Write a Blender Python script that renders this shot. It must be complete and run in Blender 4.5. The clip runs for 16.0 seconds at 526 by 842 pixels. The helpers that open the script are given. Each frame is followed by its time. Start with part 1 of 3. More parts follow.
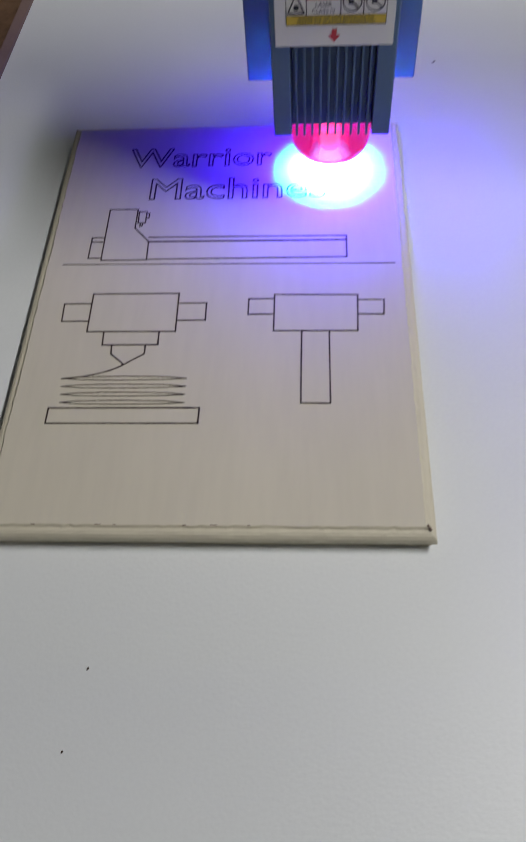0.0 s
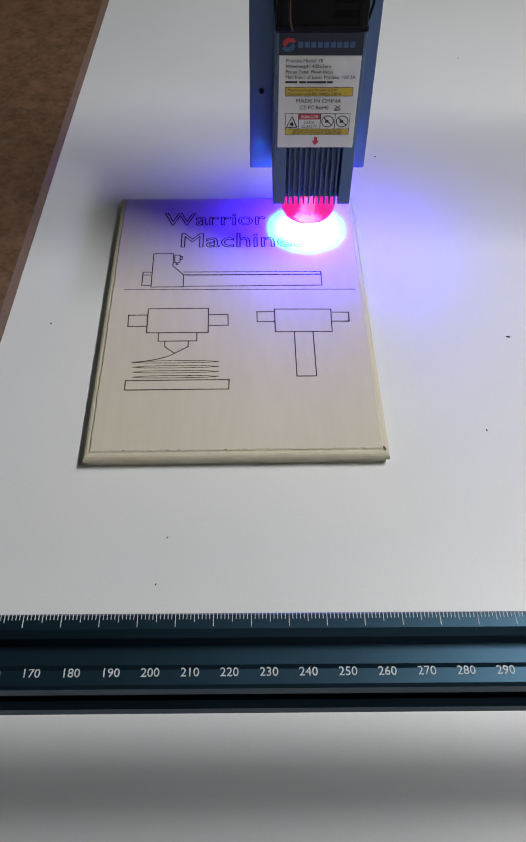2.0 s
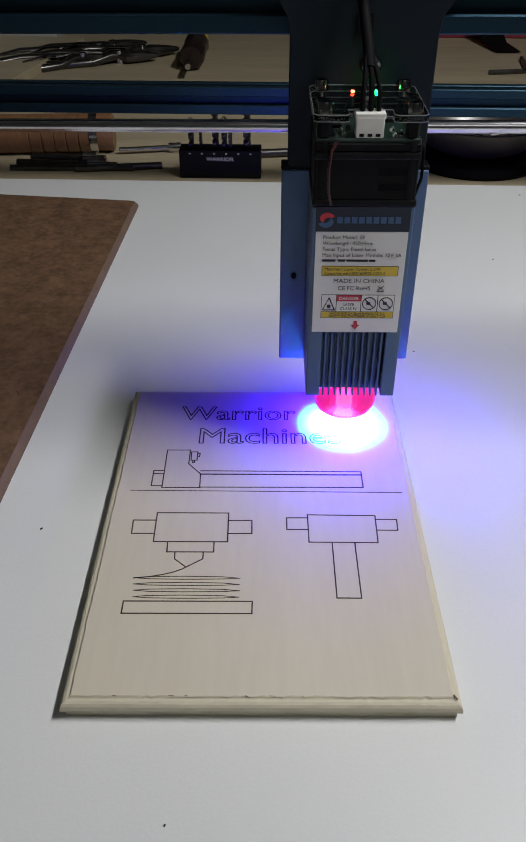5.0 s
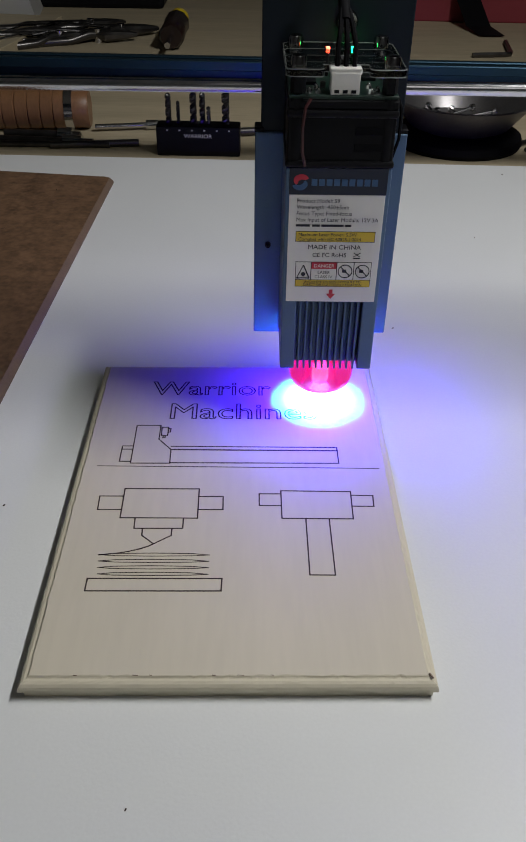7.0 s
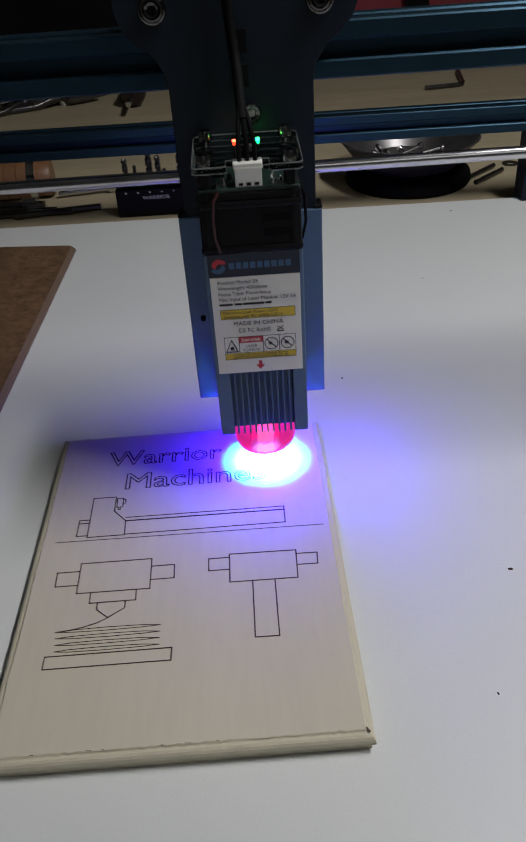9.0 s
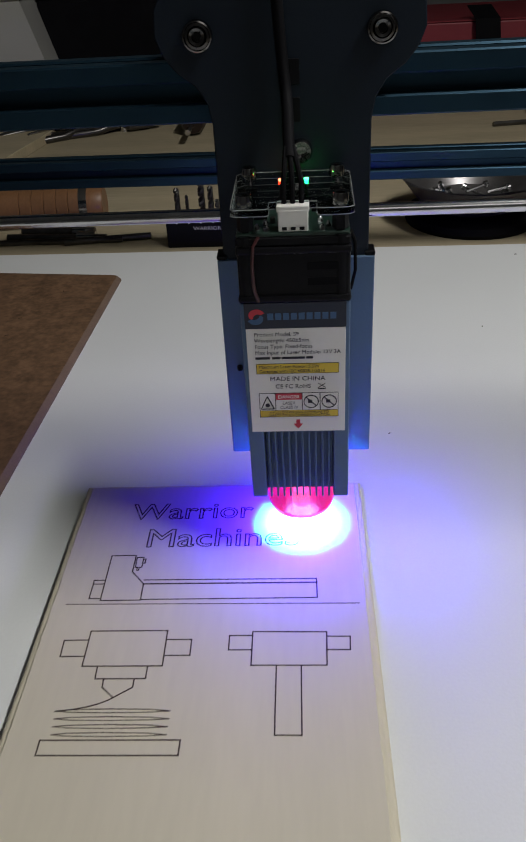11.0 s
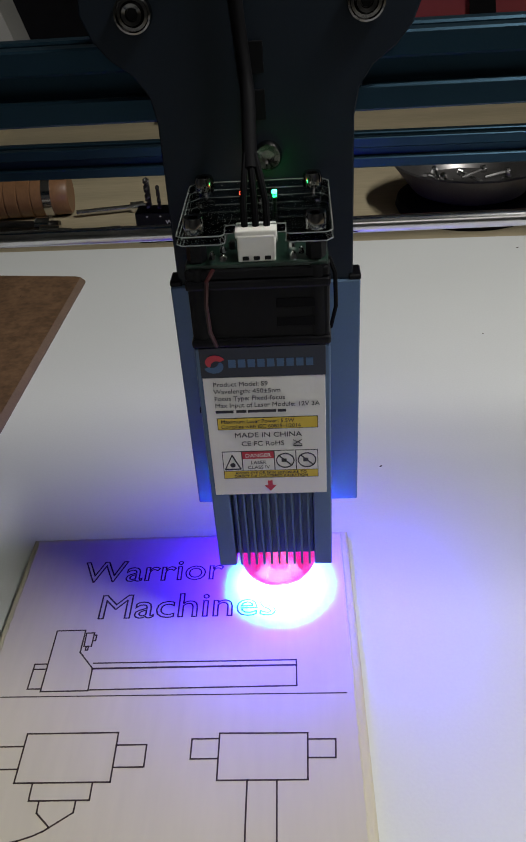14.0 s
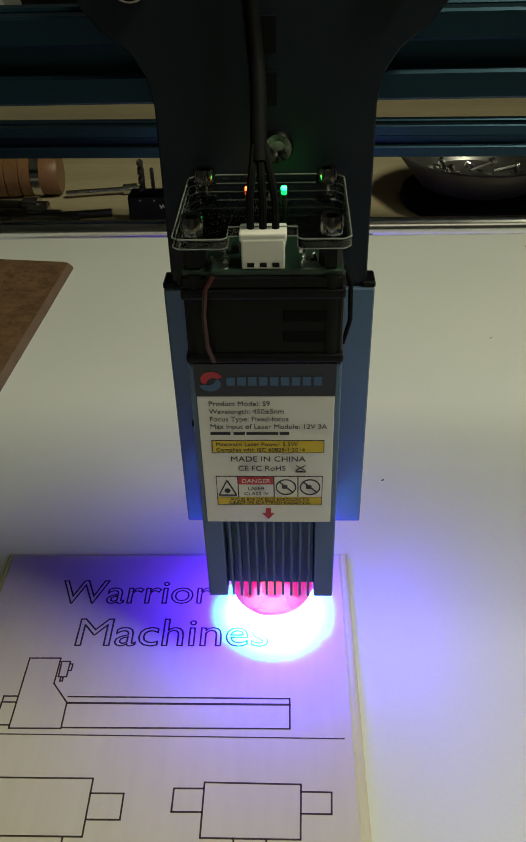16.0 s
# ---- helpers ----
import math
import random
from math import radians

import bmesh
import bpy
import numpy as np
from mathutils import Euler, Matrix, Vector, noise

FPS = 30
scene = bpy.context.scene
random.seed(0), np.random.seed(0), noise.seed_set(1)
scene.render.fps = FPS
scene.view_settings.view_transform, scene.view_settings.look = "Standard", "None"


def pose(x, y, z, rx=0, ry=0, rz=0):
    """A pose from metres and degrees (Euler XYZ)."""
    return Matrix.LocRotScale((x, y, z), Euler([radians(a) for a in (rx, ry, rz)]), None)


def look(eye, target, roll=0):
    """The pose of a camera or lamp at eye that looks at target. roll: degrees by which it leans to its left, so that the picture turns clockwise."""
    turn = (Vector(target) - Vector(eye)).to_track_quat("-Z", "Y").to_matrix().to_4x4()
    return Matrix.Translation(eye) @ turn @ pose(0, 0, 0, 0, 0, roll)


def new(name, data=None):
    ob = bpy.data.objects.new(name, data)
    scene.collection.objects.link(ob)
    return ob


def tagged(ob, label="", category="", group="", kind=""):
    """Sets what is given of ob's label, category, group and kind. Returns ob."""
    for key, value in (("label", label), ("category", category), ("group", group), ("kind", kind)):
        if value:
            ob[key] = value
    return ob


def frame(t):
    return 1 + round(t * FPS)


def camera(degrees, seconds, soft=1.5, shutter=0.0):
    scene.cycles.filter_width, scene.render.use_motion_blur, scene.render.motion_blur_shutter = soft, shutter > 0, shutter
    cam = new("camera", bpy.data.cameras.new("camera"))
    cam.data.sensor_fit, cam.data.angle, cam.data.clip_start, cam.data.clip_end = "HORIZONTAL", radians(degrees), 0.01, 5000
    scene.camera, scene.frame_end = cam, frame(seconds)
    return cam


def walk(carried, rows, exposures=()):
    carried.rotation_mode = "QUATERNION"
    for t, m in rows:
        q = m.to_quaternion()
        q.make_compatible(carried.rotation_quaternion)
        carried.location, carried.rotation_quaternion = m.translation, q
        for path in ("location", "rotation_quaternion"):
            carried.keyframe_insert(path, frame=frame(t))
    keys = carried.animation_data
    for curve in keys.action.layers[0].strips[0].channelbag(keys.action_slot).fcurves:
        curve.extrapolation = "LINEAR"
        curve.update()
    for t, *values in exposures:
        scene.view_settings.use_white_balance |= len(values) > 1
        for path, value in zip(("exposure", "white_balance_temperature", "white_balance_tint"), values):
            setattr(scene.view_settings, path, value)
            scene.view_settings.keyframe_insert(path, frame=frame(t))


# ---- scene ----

# ---- camera ----
cam = camera(37.1, 16.0, shutter=0.5)
PATH = [
    (0, (0.0802, -0.1243, 0.1998), (0.0542, 0.0938, -0.1345), -5.24),
    (0.5, (0.0755, -0.1285, 0.2218), (0.0658, 0.0990, -0.1071), -1.46),
    (1, (0.0615, -0.1547, 0.2391), (0.0578, 0.0830, -0.0826), 0.43),
    (1.5, (0.0651, -0.2090, 0.2603), (0.0621, 0.0404, -0.0524), -0.92),
    (2, (0.0570, -0.2255, 0.2680), (0.0616, 0.0238, -0.0448), 0.58),
    (2.5, (0.0627, -0.2252, 0.2843), (0.0619, 0.0551, -0.0011), -0.46),
    (3, (0.0894, -0.2029, 0.2926), (0.0829, 0.1033, 0.0353), -3.48),
    (3.5, (0.0735, -0.1886, 0.2736), (0.0664, 0.1239, 0.0241), -1.58),
    (4, (0.0531, -0.1916, 0.2593), (0.0413, 0.1198, 0.0086), -0.52),
    (4.5, (0.0508, -0.1795, 0.2318), (0.0467, 0.1369, -0.0128), -0.06),
    (5, (0.0526, -0.1810, 0.2240), (0.0479, 0.1415, -0.0125), -0.04),
    (7.5, (0.0573, -0.1746, 0.2100), (0.0618, 0.1446, -0.0310), 1.07),
    (8, (0.0593, -0.1733, 0.2099), (0.0640, 0.1452, -0.0320), 0.54),
    (8.5, (0.0771, -0.1736, 0.2193), (0.0774, 0.1520, -0.0130), -2.92),
    (9, (0.0845, -0.1799, 0.2340), (0.0844, 0.1477, 0.0044), -4.03),
    (9.5, (0.0800, -0.1851, 0.2451), (0.0547, 0.1428, 0.0174), -6.46),
    (12, (0.0953, -0.1225, 0.2198), (0.0748, 0.2158, 0.0074), -2.42),
    (12.5, (0.0919, -0.1198, 0.2266), (0.0679, 0.2186, 0.0146), -3.07),
    (13, (0.0926, -0.1109, 0.2232), (0.0690, 0.2243, 0.0062), -3.19),
    (13.5, (0.0922, -0.1008, 0.2222), (0.0673, 0.2290, -0.0027), -3.68),
    (14, (0.0961, -0.0917, 0.2232), (0.0748, 0.2361, -0.0050), -3.91),
    (14.5, (0.0939, -0.0886, 0.2278), (0.0808, 0.2371, -0.0040), -2.24),
    (15, (0.0941, -0.0809, 0.2283), (0.0835, 0.2420, -0.0076), -1.93),
    (15.5, (0.0925, -0.0731, 0.2203), (0.0782, 0.2510, -0.0137), -1.46),
    (16, (0.0919, -0.0667, 0.2184), (0.0765, 0.2564, -0.0170), -1.65),
]
EXPOSURES = [(0.0, -0.42, 6500, 10), (1.0, -0.4, 6500, 10), (2.0, -0.14, 6500, 10), (3.0, 0.0, 6500, 10), (5.0, -0.15, 6500, 10), (7.5, -0.38, 6500, 10), (8.5, -0.54, 6500, 10), (9.5, -0.5, 6500, 10), (12.0, -0.25, 6750, 8), (15.7, -0.27, 6850, 4), (16.0, -0.5, 9000, -12)]
walk(cam, [(t, look(e, g, r)) for t, e, g, r in PATH], EXPOSURES)

# ---- light ----
world = bpy.data.worlds.new("room_air")
scene.world = world
world.use_nodes = True
world.node_tree.nodes["Background"].inputs[0].default_value = (0.9, 0.95, 1.0, 1)
world.node_tree.nodes["Background"].inputs[1].default_value = 0.012

HX, HY = 0.0851, 0.1316       # the laser module's mounting plate stands here
AX, AY = HX, HY - 0.0195      # the beam's axis


def lamp(name, kind, energy, color, m, **more):
    data = bpy.data.lights.new(name, kind)
    data.energy, data.color = energy, color
    for key, value in more.items():
        if key == "size":
            data.size = value
        elif key == "size_y":
            data.shape, data.size_y = "RECTANGLE", value
        elif key == "soft":
            data.shadow_soft_size = value
        elif key == "angle":
            data.spot_size = value
        elif key == "blend":
            data.spot_blend = value
    ob = new(name, data)
    ob.matrix_world = m
    return ob


lamp("ceiling_lamp_light", "AREA", 7.0, (0.99, 0.985, 0.985), pose(0.50, 0.045, 0.80, 0, 27, 0), size=0.047, size_y=0.40)
# added fill from behind the camera, brightens surfaces facing the front
lamp("front_fill_light", "AREA", 1.1, (0.97, 0.985, 1.0), look((0.6, -1.7, 1.42), (0.1, 0.0, 0)), size=0.9, size_y=0.9)
lamp("laser_spot_light", "SPOT", 4.4, (0.05, 0.19, 1.0), look((AX, AY, 0.0180), (AX, AY, 0.0)), soft=0.002, angle=radians(112), blend=0.40)
# helper lamp, added only to draw a cyan rim round the spot
lamp("cyan_rim_helper_light", "SPOT", 2.6, (0.0, 0.45, 1.0), look((AX, AY, 0.0180), (AX, AY, 0.0)), soft=0.002, angle=radians(127), blend=0.22)
lamp("laser_scatter_light", "POINT", 0.58, (0.036, 0.004, 1.0), pose(AX, AY, 0.0150), soft=0.0045)
# no lamp sits here: added for laser light bounced off the module's underside
lamp("laser_bounce_light", "AREA", 0.26, (0.012, 0.004, 1.0), pose(AX, AY, 0.0358), size=0.036, size_y=0.036)


# ---- materials ----
def shader(name):
    m = bpy.data.materials.new(name)
    m.use_nodes = True
    return m, m.node_tree.nodes, m.node_tree.links, m.node_tree.nodes["Principled BSDF"]


def surface(name, color, rough=0.5, metal=0.0, vary=0.12, scale=40.0, grain=600.0, bump=0.0, stretch=(1, 1, 1), coat=0.0, second=None, spec=0.5):
    """A surface whose colour drifts at two scales, with fine relief."""
    m, n, l, b = shader(name)
    tc = n.new("ShaderNodeTexCoord")
    mp = n.new("ShaderNodeMapping")
    mp.inputs["Scale"].default_value = stretch
    l.new(tc.outputs["Object"], mp.inputs["Vector"])
    big, small = n.new("ShaderNodeTexNoise"), n.new("ShaderNodeTexNoise")
    big.inputs["Scale"].default_value, small.inputs["Scale"].default_value = scale, grain
    big.inputs["Detail"].default_value, small.inputs["Detail"].default_value = 4, 3
    for tex in (big, small):
        l.new(mp.outputs[0], tex.inputs["Vector"])
    mix = n.new("ShaderNodeMix")
    mix.data_type = "FLOAT"
    mix.inputs[0].default_value = 0.4
    l.new(big.outputs[0], mix.inputs[2])
    l.new(small.outputs[0], mix.inputs[3])
    ramp = n.new("ShaderNodeValToRGB")
    lo = tuple(c * (1 - vary) for c in color)
    hi = second or tuple(min(1, c * (1 + vary)) for c in color)
    ramp.color_ramp.elements[0].position, ramp.color_ramp.elements[1].position = 0.32, 0.68
    ramp.color_ramp.elements[0].color, ramp.color_ramp.elements[1].color = (*lo, 1), (*hi, 1)
    l.new(mix.outputs[0], ramp.inputs[0])
    l.new(ramp.outputs[0], b.inputs["Base Color"])
    rr = n.new("ShaderNodeMapRange")
    rr.inputs[3].default_value, rr.inputs[4].default_value = max(0.02, rough - 0.08), min(1, rough + 0.08)
    l.new(big.outputs[0], rr.inputs[0])
    l.new(rr.outputs[0], b.inputs["Roughness"])
    b.inputs["Metallic"].default_value, b.inputs["Coat Weight"].default_value = metal, coat
    b.inputs["Specular IOR Level"].default_value = spec
    if bump:
        bp = n.new("ShaderNodeBump")
        bp.inputs["Strength"].default_value, bp.inputs["Distance"].default_value = bump, 0.0004
        l.new(small.outputs[0], bp.inputs["Height"])
        l.new(bp.outputs[0], b.inputs["Normal"])
    return m


def glowing(name, color, strength, base=(0.5, 0.5, 0.5)):
    m, n, l, b = shader(name)
    b.inputs["Base Color"].default_value = (*base, 1)
    b.inputs["Emission Color"].default_value, b.inputs["Emission Strength"].default_value = (*color, 1), strength
    return m


PANEL = surface("white_melamine", (0.72, 0.735, 0.73), 0.42, vary=0.03, scale=9, grain=900, bump=0.12)
WOOD = surface("birch_veneer", (0.60, 0.552, 0.425), 0.6, vary=0.05, scale=25, grain=350, stretch=(1, 0.12, 1), bump=0.08)
BENCH = surface("pale_plywood", (0.42, 0.355, 0.235), 0.6, vary=0.18, scale=12, grain=160, stretch=(0.25, 2.5, 1), bump=0.1)
MDF = surface("brown_hardboard", (0.145, 0.083, 0.046), 0.62, vary=0.45, scale=110, grain=300, bump=0.5, spec=0.3)
MDF_EDGE = surface("hardboard_edge", (0.15, 0.098, 0.064), 0.8, vary=0.15, scale=60, grain=900, bump=0.3)
BURN = surface("burnt_line", (0.035, 0.02, 0.012), 0.8, vary=0.4, scale=200, grain=900)
FAINT = surface("faint_engraving", (0.050, 0.028, 0.018), 0.8, vary=0.5, scale=160, grain=900)
# lighter, bluer copy for the module: laser light is in the colour
BLUE = surface("laser_lit_blue_aluminium", (0.085, 0.145, 0.245), 0.40, metal=0.4, vary=0.06, scale=30, grain=1200, bump=0.05)
# darker copy for rails and beam: their dark reflections are in the colour
FRAME = surface("blue_anodised_frame", (0.017, 0.046, 0.072), 0.40, metal=0.8, vary=0.06, scale=30, grain=1200, bump=0.05)
NAVY = surface("dark_blue_coated_plate", (0.0036, 0.0090, 0.0175), 0.5, metal=0.1, spec=0.35, vary=0.1, scale=25, grain=1000, bump=0.05)
BLACK = surface("black_plastic", (0.005, 0.005, 0.0065), 0.45, spec=0.14, vary=0.2, scale=60, grain=800)
RUBBER = surface("black_rubber", (0.003, 0.003, 0.004), 0.7, spec=0.1, vary=0.2, scale=90, grain=900)
STEEL = surface("bright_steel", (0.62, 0.62, 0.63), 0.18, metal=1.0, vary=0.05, scale=60, grain=600)
GREYSTEEL = surface("dull_tool_steel", (0.10, 0.095, 0.09), 0.30, metal=0.9, vary=0.25, scale=70, grain=700, bump=0.15)
WHITEPL = surface("white_nylon", (0.72, 0.71, 0.67), 0.45, vary=0.04, scale=80, grain=600)
PAPER = surface("white_label_film", (0.80, 0.79, 0.76), 0.4, vary=0.02, scale=60, grain=500)
INK = surface("dark_ink", (0.012, 0.012, 0.02), 0.5, vary=0.1)
NAVYINK = surface("navy_label_film", (0.006, 0.011, 0.030), 0.4, vary=0.1)
BLUEINK = surface("blue_print", (0.04, 0.10, 0.22), 0.4, vary=0.05)
REDINK = surface("red_print", (0.50, 0.025, 0.05), 0.4, vary=0.05)
YELLOWINK = surface("yellow_print", (0.72, 0.52, 0.05), 0.4, vary=0.05)
PCB = surface("green_black_circuit_board", (0.012, 0.03, 0.022), 0.35, vary=0.3, scale=150, grain=900)
HANDLE = surface("turned_brown_wood", (0.20, 0.098, 0.042), 0.45, vary=0.2, scale=20, grain=300, stretch=(0.3, 2, 2), bump=0.15, coat=0.2)
YELLOW = surface("yellow_plastic", (0.75, 0.55, 0.02), 0.35, vary=0.05)
AMBER = surface("dark_amber_plastic", (0.018, 0.010, 0.008), 0.3, vary=0.2)
REDBOX = surface("red_cardboard", (0.22, 0.022, 0.032), 0.55, vary=0.08, scale=20)
GREYBOX = surface("grey_white_paint", (0.42, 0.42, 0.40), 0.6, vary=0.06, scale=15)
PLASTER = surface("matt_wall_paint", (0.36, 0.37, 0.37), 0.9, vary=0.04, scale=3, grain=60, bump=0.2)
CONCRETE = surface("grey_concrete", (0.28, 0.27, 0.26), 0.9, vary=0.15, scale=4, grain=80, bump=0.3)
RED_LED = glowing("red_led_light", (1.0, 0.05, 0.015), 16)
GREEN_LED = glowing("green_led_light", (0.0, 1.0, 0.10), 60)
LENS = glowing("lit_lens", (0.8, 0.8, 1.0), 12)
CEILING_GLOW = glowing("lamp_diffuser", (1.0, 0.97, 0.92), 0.9)

CAP, _n, _l, _b = shader("red_acrylic_shield")
_b.inputs["Base Color"].default_value = (0.62, 0.03, 0.05, 1)
_b.inputs["Roughness"].default_value = 0.25
_b.inputs["Transmission Weight"].default_value = 0.75
_b.inputs["IOR"].default_value = 1.12
# pink emission stands in for laser light passing through the acrylic
_b.inputs["Emission Color"].default_value = (1.0, 0.03, 0.30, 1)
_b.inputs["Emission Strength"].default_value = 0.38

ACRYLIC, _n, _l, _b = shader("clear_acrylic")
_clear, _gloss, _mix, _fr = _n.new("ShaderNodeBsdfTransparent"), _n.new("ShaderNodeBsdfGlossy"), _n.new("ShaderNodeMixShader"), _n.new("ShaderNodeFresnel")
_clear.inputs[0].default_value, _gloss.inputs["Roughness"].default_value, _fr.inputs[0].default_value = (0.90, 0.93, 0.92, 1), 0.05, 1.45
_l.new(_fr.outputs[0], _mix.inputs[0])
_l.new(_clear.outputs[0], _mix.inputs[1])
_l.new(_gloss.outputs[0], _mix.inputs[2])
_l.new(_mix.outputs[0], _n["Material Output"].inputs[0])
# whitish tube colour that paints the bright highlight along the cover's edges
EDGE, _n, _l, _b = shader("pale_edge_highlight")
_b.inputs["Base Color"].default_value, _b.inputs["Roughness"].default_value = (0.45, 0.48, 0.47, 1), 0.12
_b.inputs["Transmission Weight"].default_value = 0.6
# chrome darkened so that its colour holds the dark surroundings it mirrors
DARKCHROME = surface("darkened_chrome", (0.17, 0.165, 0.165), 0.16, metal=1.0, vary=0.1, scale=120, grain=700)
CHROME = surface("dark_chrome", (0.36, 0.35, 0.35), 0.12, metal=1.0, vary=0.08, scale=90, grain=600)


# ---- mesh helpers ----
def box(bm, x0, x1, y0, y1, z0, z1, m=None):
    vs = [bm.verts.new((x, y, z)) for x in (x0, x1) for y in (y0, y1) for z in (z0, z1)]
    for q in ((0, 1, 3, 2), (4, 6, 7, 5), (0, 4, 5, 1), (2, 3, 7, 6), (0, 2, 6, 4), (1, 5, 7, 3)):
        bm.faces.new([vs[k] for k in q])
    if m is not None:
        bmesh.ops.transform(bm, matrix=m, verts=vs)
    return vs


def bevelled(x0, x1, y0, y1, z0, z1, r=0.0006, seg=2):
    bm = bmesh.new()
    box(bm, x0, x1, y0, y1, z0, z1)
    bmesh.ops.bevel(bm, geom=bm.edges[:], offset=r, segments=seg, affect="EDGES", profile=0.5)
    return bm


def lathe(profile, seg=28, m=None, bm=None):
    """Spin (radius, height) pairs round z."""
    bm = bm or bmesh.new()
    rings, made = [], []
    for r, z in profile:
        ring = [bm.verts.new((r * math.cos(2 * math.pi * k / seg), r * math.sin(2 * math.pi * k / seg), z)) for k in range(seg)] if r > 1e-7 else [bm.verts.new((0, 0, z))]
        rings.append(ring)
        made += ring
    for a, b in zip(rings, rings[1:]):
        for k in range(seg):
            j = (k + 1) % seg
            if len(a) == 1 and len(b) == 1:
                continue
            if len(a) == 1:
                bm.faces.new((a[0], b[j], b[k])[::-1])
            elif len(b) == 1:
                bm.faces.new((a[k], a[j], b[0]))
            else:
                bm.faces.new((a[k], a[j], b[j], b[k]))
    if m is not None:
        bmesh.ops.transform(bm, matrix=m, verts=made)
    return bm


def prism(outline, z0, z1, m=None, bm=None, hole=None):
    """Extrude a flat outline of (x, y) from z0 to z1."""
    bm = bm or bmesh.new()
    lo = [bm.verts.new((x, y, z0)) for x, y in outline]
    hi = [bm.verts.new((x, y, z1)) for x, y in outline]
    n = len(outline)
    for k in range(n):
        j = (k + 1) % n
        bm.faces.new((lo[k], lo[j], hi[j], hi[k]))
    bm.faces.new(lo[::-1])
    bm.faces.new(hi)
    if m is not None:
        bmesh.ops.transform(bm, matrix=m, verts=lo + hi)
    return bm


def tube(points, r, seg=8, bm=None, ends=True):
    """A round bar along a run of points."""
    bm = bm or bmesh.new()
    pts = [Vector(p) for p in points]
    rings, up = [], None
    for k, p in enumerate(pts):
        d = (pts[min(k + 1, len(pts) - 1)] - pts[max(k - 1, 0)]).normalized()
        side = d.cross(up if up is not None else Vector((0.31, 0.2, 0.93)))
        if side.length < 1e-4:
            side = d.cross(Vector((1, 0, 0)))
        side.normalize()
        up = side.cross(d).normalized()
        rr = r[k] if isinstance(r, (list, tuple)) else r
        rings.append([bm.verts.new(p + rr * (math.cos(2 * math.pi * q / seg) * side + math.sin(2 * math.pi * q / seg) * up)) for q in range(seg)])
    for a, b in zip(rings, rings[1:]):
        for q in range(seg):
            bm.faces.new((a[q], a[(q + 1) % seg], b[(q + 1) % seg], b[q]))
    if ends:
        bm.faces.new(rings[0][::-1])
        bm.faces.new(rings[-1])
    return bm


def finish(name, bm, material, smooth=False):
    bmesh.ops.recalc_face_normals(bm, faces=bm.faces[:])
    me = bpy.data.meshes.new(name)
    bm.to_mesh(me)
    bm.free()
    me.materials.append(material)
    if smooth:
        me.shade_smooth()
        me.set_sharp_from_angle(angle=radians(38))
    return new(name, me)


def part(name, bm, material, parent, label="", smooth=False):
    ob = finish(name, bm, material, smooth)
    ob.parent = parent
    if label:
        tagged(ob, label)
    return ob


def thing(name, label, category, m=None, group="", kind=""):
    ob = new(name)
    ob.empty_display_size = 0.01
    ob.matrix_basis = m if m is not None else Matrix()
    return tagged(ob, label, category, group, kind)


def lettering(name, text, size, material, parent, m, width=1.0, outline=0.0, align="LEFT", depth=0.0):
    """Built-in font as a mesh; outline: stroke radius of hollow letters."""
    cu = bpy.data.curves.new(name, "FONT")
    cu.body, cu.size, cu.align_x, cu.align_y = text, size, align, "BOTTOM_BASELINE"
    cu.resolution_u, cu.offset = 3, 0.0
    if outline:
        cu.fill_mode, cu.bevel_depth, cu.bevel_resolution = "NONE", outline, 0
    else:
        cu.extrude = depth
    tmp = bpy.data.objects.new(name, cu)
    scene.collection.objects.link(tmp)
    bpy.context.view_layer.update()
    me = bpy.data.meshes.new_from_object(tmp.evaluated_get(bpy.context.evaluated_depsgraph_get()))
    bpy.data.objects.remove(tmp)
    me.transform(m @ Matrix.Diagonal((width, 1, 0.25 if outline else 1, 1)))
    me.materials.clear()
    me.materials.append(material)
    ob = new(name, me)
    ob.parent = parent
    return ob


# ---- the room ----
def slab(name, x0, x1, y0, y1, z0, z1, material, category):
    bm = bmesh.new()
    box(bm, x0, x1, y0, y1, z0, z1)
    return tagged(finish(name, bm, material), name.replace("_", " ") + " of the workshop, plain and matt", category, kind="structure")


slab("floor", -2.2, 2.6, -2.4, 2.4, -1.0, -0.92, CONCRETE, "floor")
slab("ceiling", -2.2, 2.6, -2.4, 2.4, 1.5, 1.58, PLASTER, "ceiling")
slab("wall_north", -2.2, 2.6, 2.4, 2.5, -0.92, 1.5, PLASTER, "wall")
slab("wall_south", -2.2, 2.6, -2.5, -2.4, -0.92, 1.5, PLASTER, "wall")
slab("wall_west", -2.3, -2.2, -2.5, 2.5, -1.0, 1.58, PLASTER, "wall")
slab("wall_east", 2.6, 2.7, -2.5, 2.5, -1.0, 1.58, PLASTER, "wall")


def workbench():
    t = thing("workbench", "long workbench with a pale plywood top", "workbench")
    part("benchtop", bevelled(-1.3, 1.5, -0.75, 1.75, -0.045, -0.005, 0.002), BENCH, t)
    for x in (-1.2, 1.4):
        for y in (-0.65, 1.65):
            part("leg", bevelled(x - 0.04, x + 0.04, y - 0.04, y + 0.04, -0.92, -0.045, 0.003), BENCH, t)
    return t


workbench()


